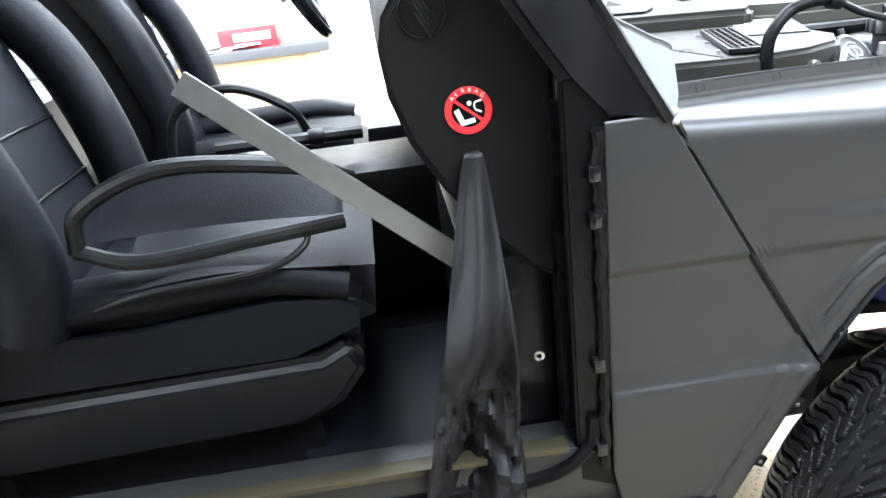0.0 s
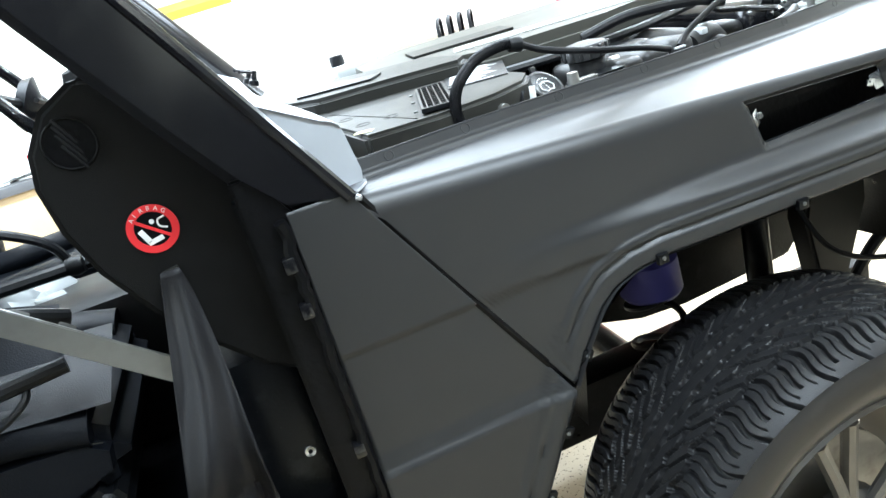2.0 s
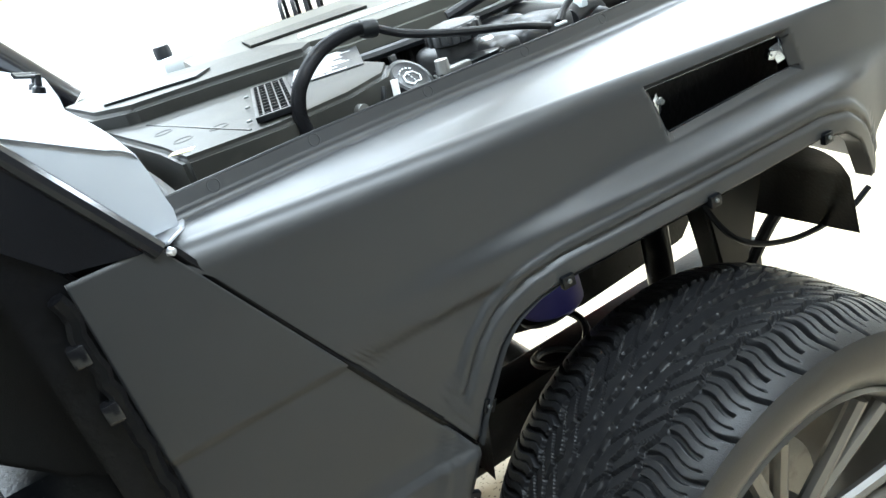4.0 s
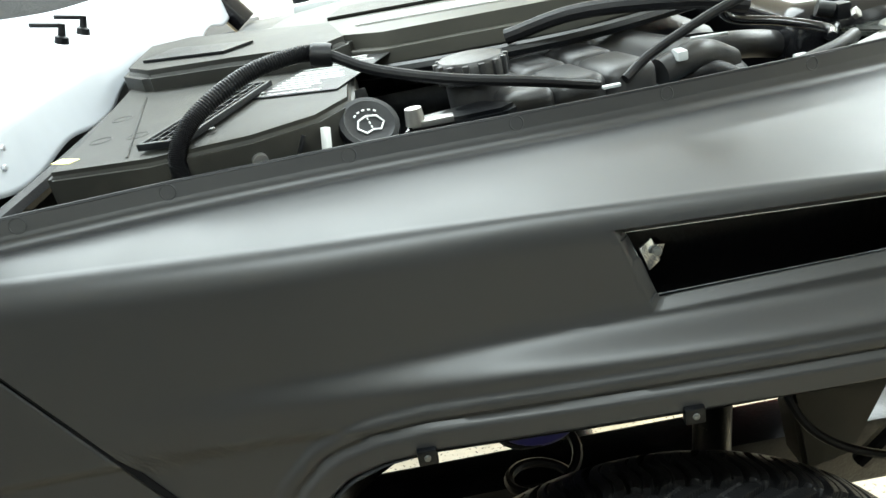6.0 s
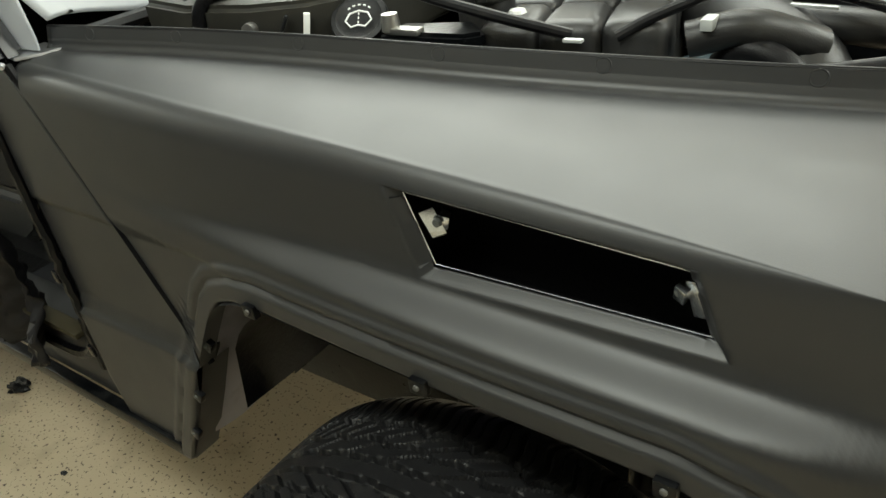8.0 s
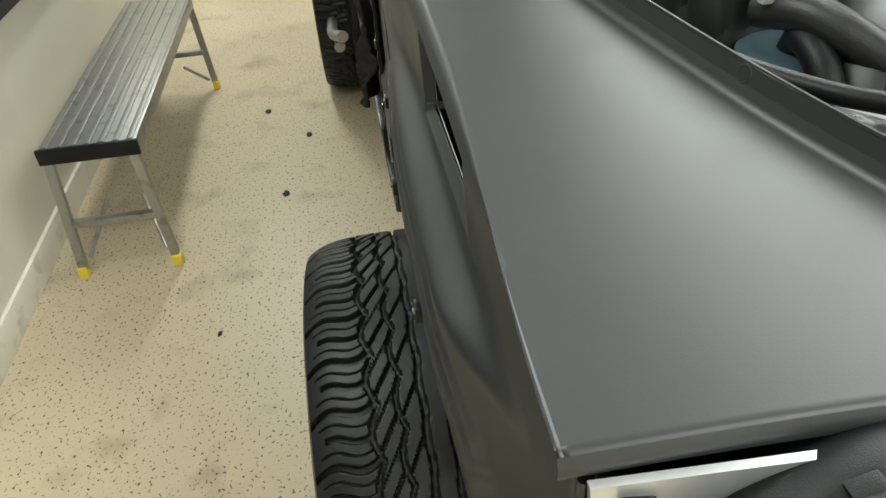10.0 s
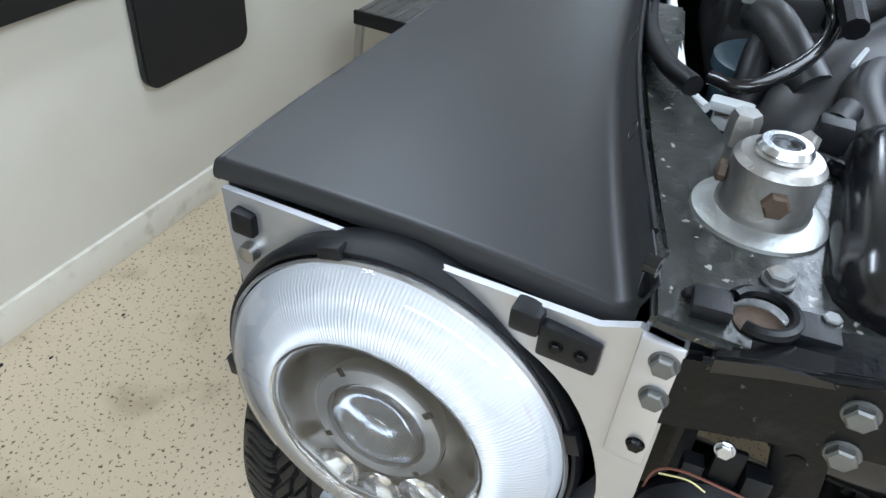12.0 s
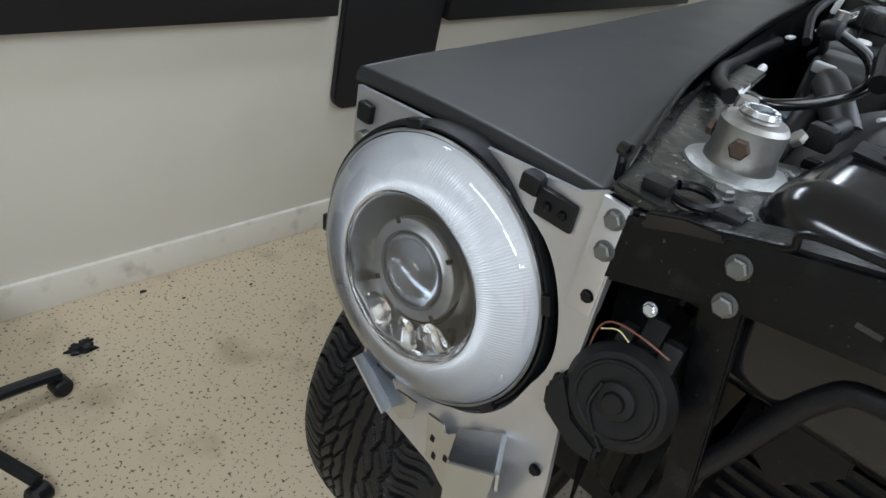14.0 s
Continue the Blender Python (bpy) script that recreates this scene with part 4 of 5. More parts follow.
for k in range(13):
    w = random.uniform(0.06, 0.105)
    part("print_line", box(0.010, 0.010 + w, 0.190 - 0.0135 * k, 0.1925 - 0.0135 * k + (0.002 if k in (0, 6) else 0), 0.0015, 0.0022, 0, lm), "white", airbox)


def lettering(text, size, m, mat, parent, name="lettering"):
    cu = bpy.data.curves.new(name, "FONT")
    cu.body, cu.size, cu.extrude, cu.align_x = text, size, 0.0003, "LEFT"
    tmp = bpy.data.objects.new(name, cu)
    scene.collection.objects.link(tmp)
    me = bpy.data.meshes.new_from_object(tmp.evaluated_get(bpy.context.evaluated_depsgraph_get()))
    bpy.data.objects.remove(tmp)
    me.materials.append(M[mat])
    ob = new(name, me)
    ob.matrix_world = m
    ob.parent = parent
    return ob


for k, ch in enumerate("AIRBAG"):
    a = radians(48 - 19 * k)
    lettering(ch, 0.0085, Matrix.Translation((sx + 0.0268 * math.sin(-a), YD - 0.0016, sz + 0.0268 * math.cos(a))) @ Matrix.Rotation(-a, 4, "Y") @ pose(0, 0, 0, 90, 0, 0) @ Matrix.Translation((-0.003, 0, 0)), "white", dash)
lettering("LE PLANCHER ARRIERE", 0.0088, lm @ Matrix.Translation((0.008, 0.006, 0.0019)), "white", airbox)
part("box_latch", box(-0.004, 0.004, -0.005, 0.004, -0.018, 0.012, 0.001, pose(0.374, 0.215, ZT - 0.025, 0, 12, 45)), "white", airbox, "pale spring latch")
part("box_rib", box(-0.002, 0.002, -0.004, 0.003, -0.03, 0.03, 0.001, pose(0.340, 0.196, ZT - 0.040, 0, 30, 30)), "plastic", airbox)
part("drain_fitting", lathe([(0, 0.02), (0.009, 0.02), (0.009, 0.004), (0.012, 0.003), (0.012, -0.01), (0, -0.01)], axis((0.30, 0.196, 1.338), (0.3, -1, 0)), 16), "bare", car, "grey hose fitting")

# washer bottle cap with its symbol
wm = axis((0.420, 0.262, 1.333), Vector((0.30, -0.62, 0.72)), (0, 0, 1))
wcap = part("washer_cap", lathe([(0, 0.006), (0.026, 0.006), (0.030, 0.008), (0.036, 0.007), (0.038, 0.0), (0.034, -0.012), (0.030, -0.03), (0, -0.03)], wm, 36), "plastic", car, "black washer bottle cap")
sym = [(-0.017, -0.004), (-0.012, 0.006), (0.0, 0.0095), (0.012, 0.006), (0.017, -0.004), (0.009, -0.013), (0.0, -0.0105), (-0.009, -0.013), (-0.017, -0.004)]
part("washer_symbol", join(sweep([wm @ Vector((a, b, 0.0065)) for a, b in sym], 0.0012, 5, smooth=False),
                           *[sweep([wm @ Vector((0, b, 0.0066)), wm @ Vector((0, b + 0.003, 0.0066))], 0.0009, 5, smooth=False) for b in (-0.008, -0.002, 0.004)],
                           *[sweep([wm @ Vector((0.021 * math.sin(q), 0.021 * math.cos(q) - 0.003, 0.0066)), wm @ Vector((0.021 * math.sin(q + 0.16), 0.021 * math.cos(q + 0.16) - 0.003, 0.0066))], 0.0011, 5, smooth=False)
                             for q in (-0.75, -0.42, -0.08, 0.26, 0.6)]), "white", wcap, "white windscreen washer symbol")
part("cap_tab", box(-0.007, 0.007, -0.002, 0.010, 0, 0.004, 0.001, wm @ pose(0.010, 0.040, 0.0, 30, 0, 0)), "plastic", wcap)
part("washer_neck", sweep([(0.424, 0.272, 1.315), (0.435, 0.30, 1.22)], 0.03, 16, smooth=False), "plastic", car)
part("washer_bracket", prism([(0.46, 0.245), (0.58, 0.252), (0.60, 0.27), (0.56, 0.31), (0.47, 0.29)], Matrix.Translation((0, 0, 1.305)), 0.02, 0.005), "frame", car, "black hinge bracket")
part("bracket_lug", join(lathe([(0, 0.02), (0.010, 0.02), (0.012, 0), (0, 0)], Matrix.Translation((0.475, 0.255, 1.325)), 16), box(0.47, 0.52, 0.245, 0.262, 1.322, 1.330, 0.002)), "bare", car, "bare metal lug")

# oil filler cap
om = Matrix.Translation((0.556, 0.345, 1.335))
oil = part("oil_cap", lathe([(0, 0.042), (0.020, 0.042), (0.040, 0.038), (0.044, 0.032), (0.044, 0.012), (0.036, 0.008), (0.034, -0.04), (0, -0.04)], om, 40), "dusty", car, "black ribbed oil filler cap")
for k in range(14):
    a = 2 * math.pi * k / 14
    part("cap_rib", box(0.041, 0.048, -0.004, 0.004, 0.012, 0.036, 0.002, om @ Matrix.Rotation(a, 4, "Z")), "dusty", oil)
part("filler_neck", lathe([(0.030, 0.0), (0.034, -0.03), (0.05, -0.06), (0, -0.06)], om, 24), "greyplastic", car)

# corrugated conduit and cable over the air box
part("conduit", sweep([(0.221, 0.168, 1.335), (0.222, 0.180, 1.366), (0.245, 0.208, 1.395), (0.300, 0.250, 1.420), (0.360, 0.270, 1.427), (0.395, 0.27, 1.42)], 0.0095, 12, 42, ribs=0.0006), "rubber", car, "corrugated black plastic conduit")
part("conduit_clamp", lathe([(0.0125, -0.012), (0.0135, -0.008), (0.0135, 0.008), (0.0125, 0.012)], axis((0.385, 0.270, 1.422), (1, 0, -0.2)), 14), "plastic", car)
part("cable", sweep([(0.392, 0.270, 1.421), (0.44, 0.262, 1.396), (0.52, 0.250, 1.372), (0.62, 0.255, 1.348), (0.70, 0.285, 1.322)], 0.0065, 10), "rubber", car, "black cable")
part("conduit_boot", sweep([(0.221, 0.168, 1.338), (0.224, 0.165, 1.30)], 0.006, 8, smooth=False), "rubber", car)

# segmented coolant reservoir
rm = Matrix.Translation((0.585, 0.275, 0)) @ Matrix.Rotation(radians(14), 4, "Z")
res = part("coolant_reservoir", box(0.0, 0.215, 0.0, 0.21, 1.20, 1.285, 0.02, rm), "dusty", car, "black segmented coolant reservoir")
for i in range(3):
    for j in range(2):
        part("reservoir_lobe", box(-0.003 + 0.0715 * i, 0.0695 + 0.0715 * i, 0.105 * j, 0.104 + 0.105 * j, 1.24, 1.330, 0.022, rm, 4), "dusty", res)
part("white_stud", lathe([(0, 0.006), (0.010, 0.005), (0.012, 0), (0, 0)], rm @ Matrix.Translation((0.035, 0.05, 1.329)), 7), "white", car, "white plastic stud")
part("hose_elbow", sweep([(0.80, 0.36, 1.30), (0.86, 0.38, 1.31), (0.92, 0.43, 1.28)], 0.02, 14), "dusty", car, "black reservoir outlet")
part("hose_clip", box(0.818, 0.832, 0.340, 0.366, 1.315, 1.328, 0.003), "milky", car, "pale hose clip")
part("radiator_hose", sweep([(0.80, 0.50, 1.29), (0.95, 0.47, 1.29), (1.06, 0.52, 1.26)], 0.020, 14), "dusty", car, "thick black rubber hose")
part("hose_print", sweep([(0.88, 0.462, 1.3135), (0.93, 0.452, 1.3135)], 0.0025, 5, smooth=False), "milky", car, "small pale print on a hose")
part("edge_tag", box(0.70, 0.722, 0.262, 0.270, 1.320, 1.324, 0.0015), "milky", car, "pale plastic edge tag")

# engine cover with its bright stripe
cover = part("engine_cover", prism([(0.30, 0.62), (0.44, 0.52), (0.72, 0.50), (0.98, 0.60), (1.0, 0.88), (0.98, 1.16), (0.40, 1.20), (0.22, 1.05), (0.20, 0.80)], Matrix.Translation((0, 0, 1.33)), 0.065, 0.022, seg=4), "seatglass", car, "grey plastic engine cover")
part("cover_stripe", prism([(0.40, 0.66), (0.95, 0.56), (0.955, 0.62), (0.42, 0.72)], Matrix.Translation((0, 0, 1.395)), 0.004, 0.0015), "white", cover, "bright silver stripe")
part("cover_plate", prism([(0.34, 0.80), (0.60, 0.76), (0.62, 0.90), (0.36, 0.95)], Matrix.Translation((0, 0, 1.395)), 0.006, 0.003), "greyplastic", cover)
part("cover_lip", sweep([(0.30, 0.60, 1.345), (0.44, 0.50, 1.345), (0.72, 0.48, 1.345), (0.98, 0.58, 1.345)], 0.010, 8), "plastic", cover)
part("fuel_pipe", sweep([(0.62, 0.47, 1.365), (0.72, 0.44, 1.385), (0.86, 0.42, 1.375), (0.95, 0.44, 1.35)], 0.011, 10), "rubber", car, "black ribbed pipe")
part("left_clutter", box(0.05, 0.30, 1.18, 1.35, 1.25, 1.345, 0.02), "frame", car, "dark parts on the far side of the engine")
brake = part("brake_reservoir", box(0.22, 0.36, 1.24, 1.34, 1.345, 1.395, 0.012), "milky", car, "milky brake fluid reservoir")
part("reservoir_cap", lathe([(0, 0.03), (0.020, 0.03), (0.022, 0.02), (0.022, 0), (0, 0)], Matrix.Translation((0.24, 1.29, 1.395)), 20), "plastic", brake, "black reservoir cap")
for k in range(4):
    part("vacuum_hose", sweep([(0.55 + 0.035 * k, 1.22, 1.36), (0.56 + 0.035 * k, 1.24, 1.43), (0.59 + 0.035 * k, 1.30, 1.43), (0.60 + 0.035 * k, 1.34, 1.37)], 0.006, 8), "rubber", car, "thin black hose")

# ---- front end ----
apron = part("front_apron", prism([(1.312, 0.372), (1.318, 0.60), (1.08, 0.62), (1.07, 0.475), (1.12, 0.405), (1.00, 0.325), (0.80, 0.285), (0.80, 0.240), (1.05, 0.290), (1.285, 0.366)],
                                  Matrix.Translation((0, 0, 1.278)), 0.010, 0.003), "apron", car, "dusty black inner apron plate")
KM = Matrix.Translation((1.175, 0.411, 1.293)) @ Matrix.Scale(0.86, 4)
knob = part("mount_tower", lathe([(0, 0.054), (0.018, 0.054), (0.021, 0.050), (0.030, 0.048), (0.034, 0.043), (0.034, 0.012), (0.036, 0.008), (0.036, 0.0), (0, 0)], KM, 40), "bare", car, "worn aluminium mount with a hexagon socket")
part("mount_flange", lathe([(0, 0.008), (0.040, 0.008), (0.052, 0.003), (0.055, -0.006), (0, -0.006)], KM @ Matrix.Translation((0, 0, -0.006)), 40), "steel", knob, "grey steel flange")
part("socket_ring", lathe([(0.0115, 0.050), (0.0125, 0.0585), (0.018, 0.0585), (0.021, 0.054)], KM, 40), "zinc", knob)
part("socket_recess", lathe([(0, 0.0548), (0.0118, 0.0548)], KM, 6), "frame", knob)
hexbolt((1.203, 0.416, 1.315), (1, 0.25, 0), 0.018, "rust", knob, "brown rusty set screw", washer=False)
hexbolt((1.180, 0.382, 1.315), (0.1, -1, 0), 0.015, "rust", knob, "brown rusty set screw", washer=False)
part("tower_stud", join(lathe([(0, 0.03), (0.012, 0.03), (0.014, 0.024), (0.014, 0), (0, 0)], axis((1.130, 0.383, 1.312), (0, 0, 1)) @ Matrix.Scale(0.8, 4), 6), lathe([(0, 0.002), (0.010, 0.0), (0.010, -0.05), (0, -0.05)], axis((1.130, 0.383, 1.312), (0, 0, 1)) @ Matrix.Scale(0.8, 4), 16)), "bare", car, "bare aluminium stud")
hexbolt((1.244, 0.431, 1.290), (0, 0, 1), 0.017, "bolt", car, "dull bolt with washer")
hexbolt((1.285, 0.388, 1.290), (0, 0, 1), 0.010, "frame", car)
hexbolt((1.275, 0.460, 1.296), (0, 0, 1), 0.011, "bolt", car)
clampm = Matrix.Translation((1.288, 0.422, 1.288)) @ Matrix.Rotation(radians(8), 4, "Z")
clamp = part("hood_cable_clamp", box(-0.010, 0.010, -0.034, -0.012, 0, 0.010, 0.002, clampm), "plastic", car, "black plastic bracket")
part("clamp_foot", box(-0.010, 0.012, 0.020, 0.044, 0, 0.010, 0.002, clampm), "plastic", clamp)
part("clamp_ring", sweep([clampm @ Vector((0.018 * math.cos(a * 0.32 - 0.6), 0.004 + 0.018 * math.sin(a * 0.32 - 0.6), 0.008)) for a in range(16)], 0.004, 8, 2), "frame", clamp, "open black spring clamp")
part("clamp_hole", lathe([(0, 0.0105), (0.014, 0.0105)], Matrix.Translation((1.288, 0.426, 1.2785)), 20), "rust", clamp)

shroud = part("radiator_shroud", box(1.02, 1.262, 0.455, 1.29, 1.14, 1.326, 0.05, None, 5), "gloss", car, "gloss black radiator shroud")
part("shroud_tab", prism([(1.09, 0.475), (1.135, 0.480), (1.14, 0.535), (1.085, 0.525)], Matrix.Translation((0, 0, 1.3262)), 0.004, 0.001, [(1.115, 0.505, 0.005)]), "frame", shroud, "black steel bracket with a hole")
part("sensor_plug", join(box(1.075, 1.095, 0.43, 0.455, 1.305, 1.328, 0.004), lathe([(0, 0.022), (0.011, 0.022), (0.012, 0), (0, 0)], axis((1.075, 0.443, 1.318), (-1, 0.3, 0.3)), 12)), "plastic", car, "black sensor connector")
hexbolt((1.098, 0.430, 1.310), (0.5, -0.6, 0.5), 0.018, "bare", car, "bare hexagon fitting", washer=False)
part("pressure_line", sweep([(1.07, 0.44, 1.285), (1.09, 0.465, 1.29), (1.08, 0.50, 1.27), (1.04, 0.52, 1.23)], 0.008, 10), "frame", car, "dark metal line")
part("intake_elbow", sweep([(0.62, 0.60, 1.315), (0.72, 0.555, 1.30), (0.82, 0.495, 1.275), (0.90, 0.440, 1.245), (0.935, 0.415, 1.15)], 0.052, 24), "dusty", car, "large black intake elbow")
part("intake_bellows", sweep([(0.46, 0.66, 1.32), (0.54, 0.635, 1.318), (0.62, 0.60, 1.315)], 0.056, 24, 14, ribs=0.002), "dusty", car, "black corrugated bellows")
part("vapour_canister", lathe([(0, 1.302), (0.050, 1.302), (0.056, 1.298), (0.056, 1.286), (0.050, 1.282), (0.048, 1.18), (0.042, 1.165), (0, 1.165)], Matrix.Translation((0.83, 0.385, -0.035)), 36), "bluegrey", car, "dark teal vapour canister")
part("canister_hose", sweep([(0.83, 0.385, 1.266), (0.86, 0.375, 1.288), (0.91, 0.375, 1.262), (0.95, 0.375, 1.18)], 0.016, 12), "rubber", car, "black rubber hose")
part("valve_body", join(box(0.990, 1.008, 0.350, 0.388, 1.274, 1.284, 0.004), box(0.972, 0.992, 0.355, 0.380, 1.25, 1.275, 0.004)), "milky", car, "pale plastic valve body")
part("white_pipe", sweep([(0.74, 0.258, 1.278), (1.0, 0.324, 1.284)], 0.0060, 12, smooth=False), "white", car, "white plastic pipe")
part("pipe_collar", lathe([(0.0085, -0.012), (0.011, -0.008), (0.009, 0), (0.011, 0.008), (0.0085, 0.012)], axis((0.985, 0.320, 1.284), (0.19, 0.045, 0.002)), 16), "rubber", car)
part("pipe_nozzle", sweep([(0.995, 0.324, 1.285), (1.01, 0.335, 1.284), (1.025, 0.35, 1.283)], 0.005, 10), "milky", car)
part("edge_hose", sweep([(0.60, 0.218, 1.290), (0.80, 0.246, 1.293), (0.92, 0.272, 1.299), (1.0, 0.304, 1.304), (1.043, 0.336, 1.307)], 0.0090, 12), "rubber", car, "black rubber hose beside the fender")
part("bonnet_cable", sweep([(1.02, 0.345, 1.308), (1.03, 0.375, 1.312), (0.985, 0.410, 1.325), (0.925, 0.425, 1.338), (0.905, 0.410, 1.362), (0.925, 0.372, 1.380)], 0.0062, 12), "gloss", car, "shiny black sheathed cable loop")
part("cable_ball", lathe([(0, 0.012), (0.009, 0.010), (0.012, 0), (0.009, -0.010), (0, -0.012)], axis((0.928, 0.368, 1.380), (0.2, 1, 0.2)), 20), "plastic", car, "black cable end boss")
part("bonnet_cable", sweep([(0.925, 0.365, 1.380), (0.86, 0.345, 1.365), (0.78, 0.330, 1.335), (0.74, 0.31, 1.315)], 0.0062, 10), "rubber", car, "black sheathed cable")
part("flange_hinge", join(sweep([(1.284, 0.362, 1.278), (1.292, 0.363, 1.305)], 0.004, 8, smooth=False), lathe([(0.003, -0.004), (0.006, -0.004), (0.006, 0.004), (0.003, 0.004)], axis((1.292, 0.363, 1.306), (0.2, 1, 0)), 14, True)), "gloss", car)

beam_out = [(0.385, 1.206), (0.404, 1.213), (0.50, 1.245), (0.60, 1.262), (1.36, 1.27), (1.36, 1.335), (0.60, 1.330), (0.50, 1.306), (0.40, 1.276), (0.385, 1.272)]
FX = Matrix(((0, 0, 1, 0), (1, 0, 0, 0), (0, 1, 0, 0), (0, 0, 0, 1)))
beam = part("front_crossmember", prism(beam_out, Matrix.Translation((1.276, 0, 0)) @ FX, 0.041, 0.004), "frame", car, "dusty black front crossmember")
for y, z, sz in ((0.484, 1.278, 0.0165), (0.487, 1.247, 0.0165)):
    hexbolt((1.3175, y, z), (1, 0, 0), sz, "bolt", beam, "large dull bolt")
part("beam_edge", sweep([(1.3165, 0.405, 1.2745), (1.3165, 0.50, 1.3045), (1.3165, 0.60, 1.3285), (1.3165, 1.36, 1.3335)], 0.0030, 8), "frame", beam, "rolled top edge of the crossmember")
part("beam_bracket", prism([(0.408, 1.268), (0.440, 1.280), (0.470, 1.289), (0.466, 1.296), (0.436, 1.292), (0.408, 1.282)], Matrix.Translation((1.300, 0, 0)) @ FX, 0.020, 0.002), "gloss", beam, "black folded tab on the crossmember")
part("beam_hole", lathe([(0, 0.0005), (0.006, 0.0005)], axis((1.3175, 0.585, 1.283), (1, 0, 0)), 16), "void_black", beam)
part("vertical_stay", prism([(0.458, 1.222), (0.492, 1.235), (0.522, 1.06), (0.545, 0.85), (0.520, 0.85), (0.497, 1.045)], Matrix.Translation((1.266, 0, 0)) @ FX, 0.010, 0.002), "frame", car, "black vertical stay")
part("stay_hole", lathe([(0, 0.0004), (0.006, 0.0004)], axis((1.2765, 0.482, 1.185), (1, 0, 0)), 16), "void_black", car)
part("lower_tube", sweep([(1.255, 0.47, 0.90), (1.26, 0.505, 1.03), (1.26, 0.535, 1.112), (1.26, 0.565, 1.188), (1.26, 0.60, 1.213), (1.26, 0.72, 1.215)], 0.0105, 14), "rubber", car, "black bumper tube")
rad = part("radiator", box(1.20, 1.225, 0.52, 1.28, 0.72, 1.20, 0.004), "void_black", car, "dark radiator core")
for k in range(26):
    part("radiator_fin", box(1.225, 1.230, 0.53, 1.27, 0.74 + 0.0175 * k, 0.747 + 0.0175 * k), "frame", rad)
part("hose_white", sweep([(1.25, 0.60, 1.23), (1.26, 0.66, 1.20), (1.26, 0.72, 1.20)], 0.006, 8), "milky", car, "pale hose end")
part("dark_bracket", prism([(0.53, 1.18), (0.60, 1.20), (0.61, 1.13), (0.57, 1.08), (0.54, 1.10)], Matrix.Translation((1.235, 0, 0)) @ FX, 0.008, 0.002), "frame", car)

# headlight carrier
CX0 = Matrix(((0.13, 0, 1, 0), (1, 0, 0, 0), (0, 1, 0, 0), (0, 0, 0, 1)))
carrier_out = [(0.026, 1.221), (0.200, 1.243), (0.345, 1.263), (0.368, 1.276), (0.396, 1.276), (0.398, 1.20), (0.400, 1.10), (0.418, 0.985), (0.430, 0.86), (0.16, 0.86), (0.12, 0.93), (0.060, 1.00), (0.043, 1.10), (0.03, 1.17)]
HY, HZ = 0.2155, 1.094


def hole_radius(a):
    """The lamp opening: round, wider on the engine side, flattened below the fender edge."""
    r = 0.1495 + 0.013 * smooth(0.80, 0.99, math.cos(a - 0.40))
    top = 1.212 + 0.024 * math.cos(a) - HZ
    return min(r, top / math.sin(a)) if math.sin(a) > 0.3 else r


def cavity_point(u, v):
    r = hole_radius(2 * math.pi * u) + 0.001
    r, x = (r * (1 - 0.1 * v), 1.281 - 0.16 * v) if v < 0.7 else (r * 0.93 * (1 - v) / 0.3, 1.281 - 0.112 - 0.02 * v)
    return (x + 0.13 * (r * math.cos(2 * math.pi * u)), HY + r * math.cos(2 * math.pi * u), HZ + r * math.sin(2 * math.pi * u))


carrier = part("headlight_carrier", prism(carrier_out, Matrix.Translation((1.258, 0, 0)) @ CX0, 0.006, 0.0, [(HY, HZ, hole_radius)]), "silver", car, "silver painted headlight carrier panel", angle=25)
part("lamp_cavity", sheet(11, 73, cavity_point), "void_black", carrier, "dark cavity behind the headlight")
part("carrier_lip", sheet(4, 97, lambda u, v: (lambda r, a: (1.2635 + 0.13 * (HY + r * math.cos(a)) - 0.030 * v, HY + r * math.cos(a), HZ + r * math.sin(a)))(hole_radius(2 * math.pi * u) - 0.0005 - 0.004 * v, 2 * math.pi * u)), "silver", carrier, "rolled silver lip of the lamp opening")
part("carrier_flange", box(1.300, 1.3175, 0.370, 0.3965, 1.17, 1.276, 0.003), "silver", carrier)
for y, z in ((0.387, 1.262), (0.388, 1.234)):
    hexbolt((1.3178, y, z), (1, 0, 0), 0.0155, "bolt", carrier, "dull flange bolt")
for y, z in ((0.388, 1.189), (0.392, 1.10), (0.402, 0.99)):
    hexbolt((1.317 if z > 1.15 else 1.318, y, z), (1, 0, 0), 0.011, "frame", carrier, "black screw")
clip = part("lamp_retainer", box(1.304, 1.314, 0.312, 0.352, 1.226, 1.252, 0.003, None), "plastic", carrier, "black plastic retainer with two screws")
for y in (0.325, 0.341):
    hexbolt((1.3142, y, 1.239), (1, 0, 0), 0.008, "frame", carrier)
part("retainer_hook", box(1.298, 1.316, 0.292, 0.313, 1.240, 1.258, 0.004), "plastic", carrier)
part("corner_clip", box(1.262, 1.280, 0.042, 0.064, 1.190, 1.212, 0.004), "plastic", carrier, "black plastic corner clip")
part("corner_bolt", lathe([(0, 0.010), (0.008, 0.009), (0.009, 0), (0, 0)], axis((1.272, 0.055, 1.172), (1, 0, 0)), 14), "bare", carrier)
part("fender_front_lip", sheet(5, 40, lambda u, v: (lambda p: (p[0] + 0.004 * math.sin(v * 2.2), p[1], p[2] - 0.015 * v))(fender_point(1.0, 0.082 + 0.40 * u))), "wrap", car, "folded front edge of the fender")
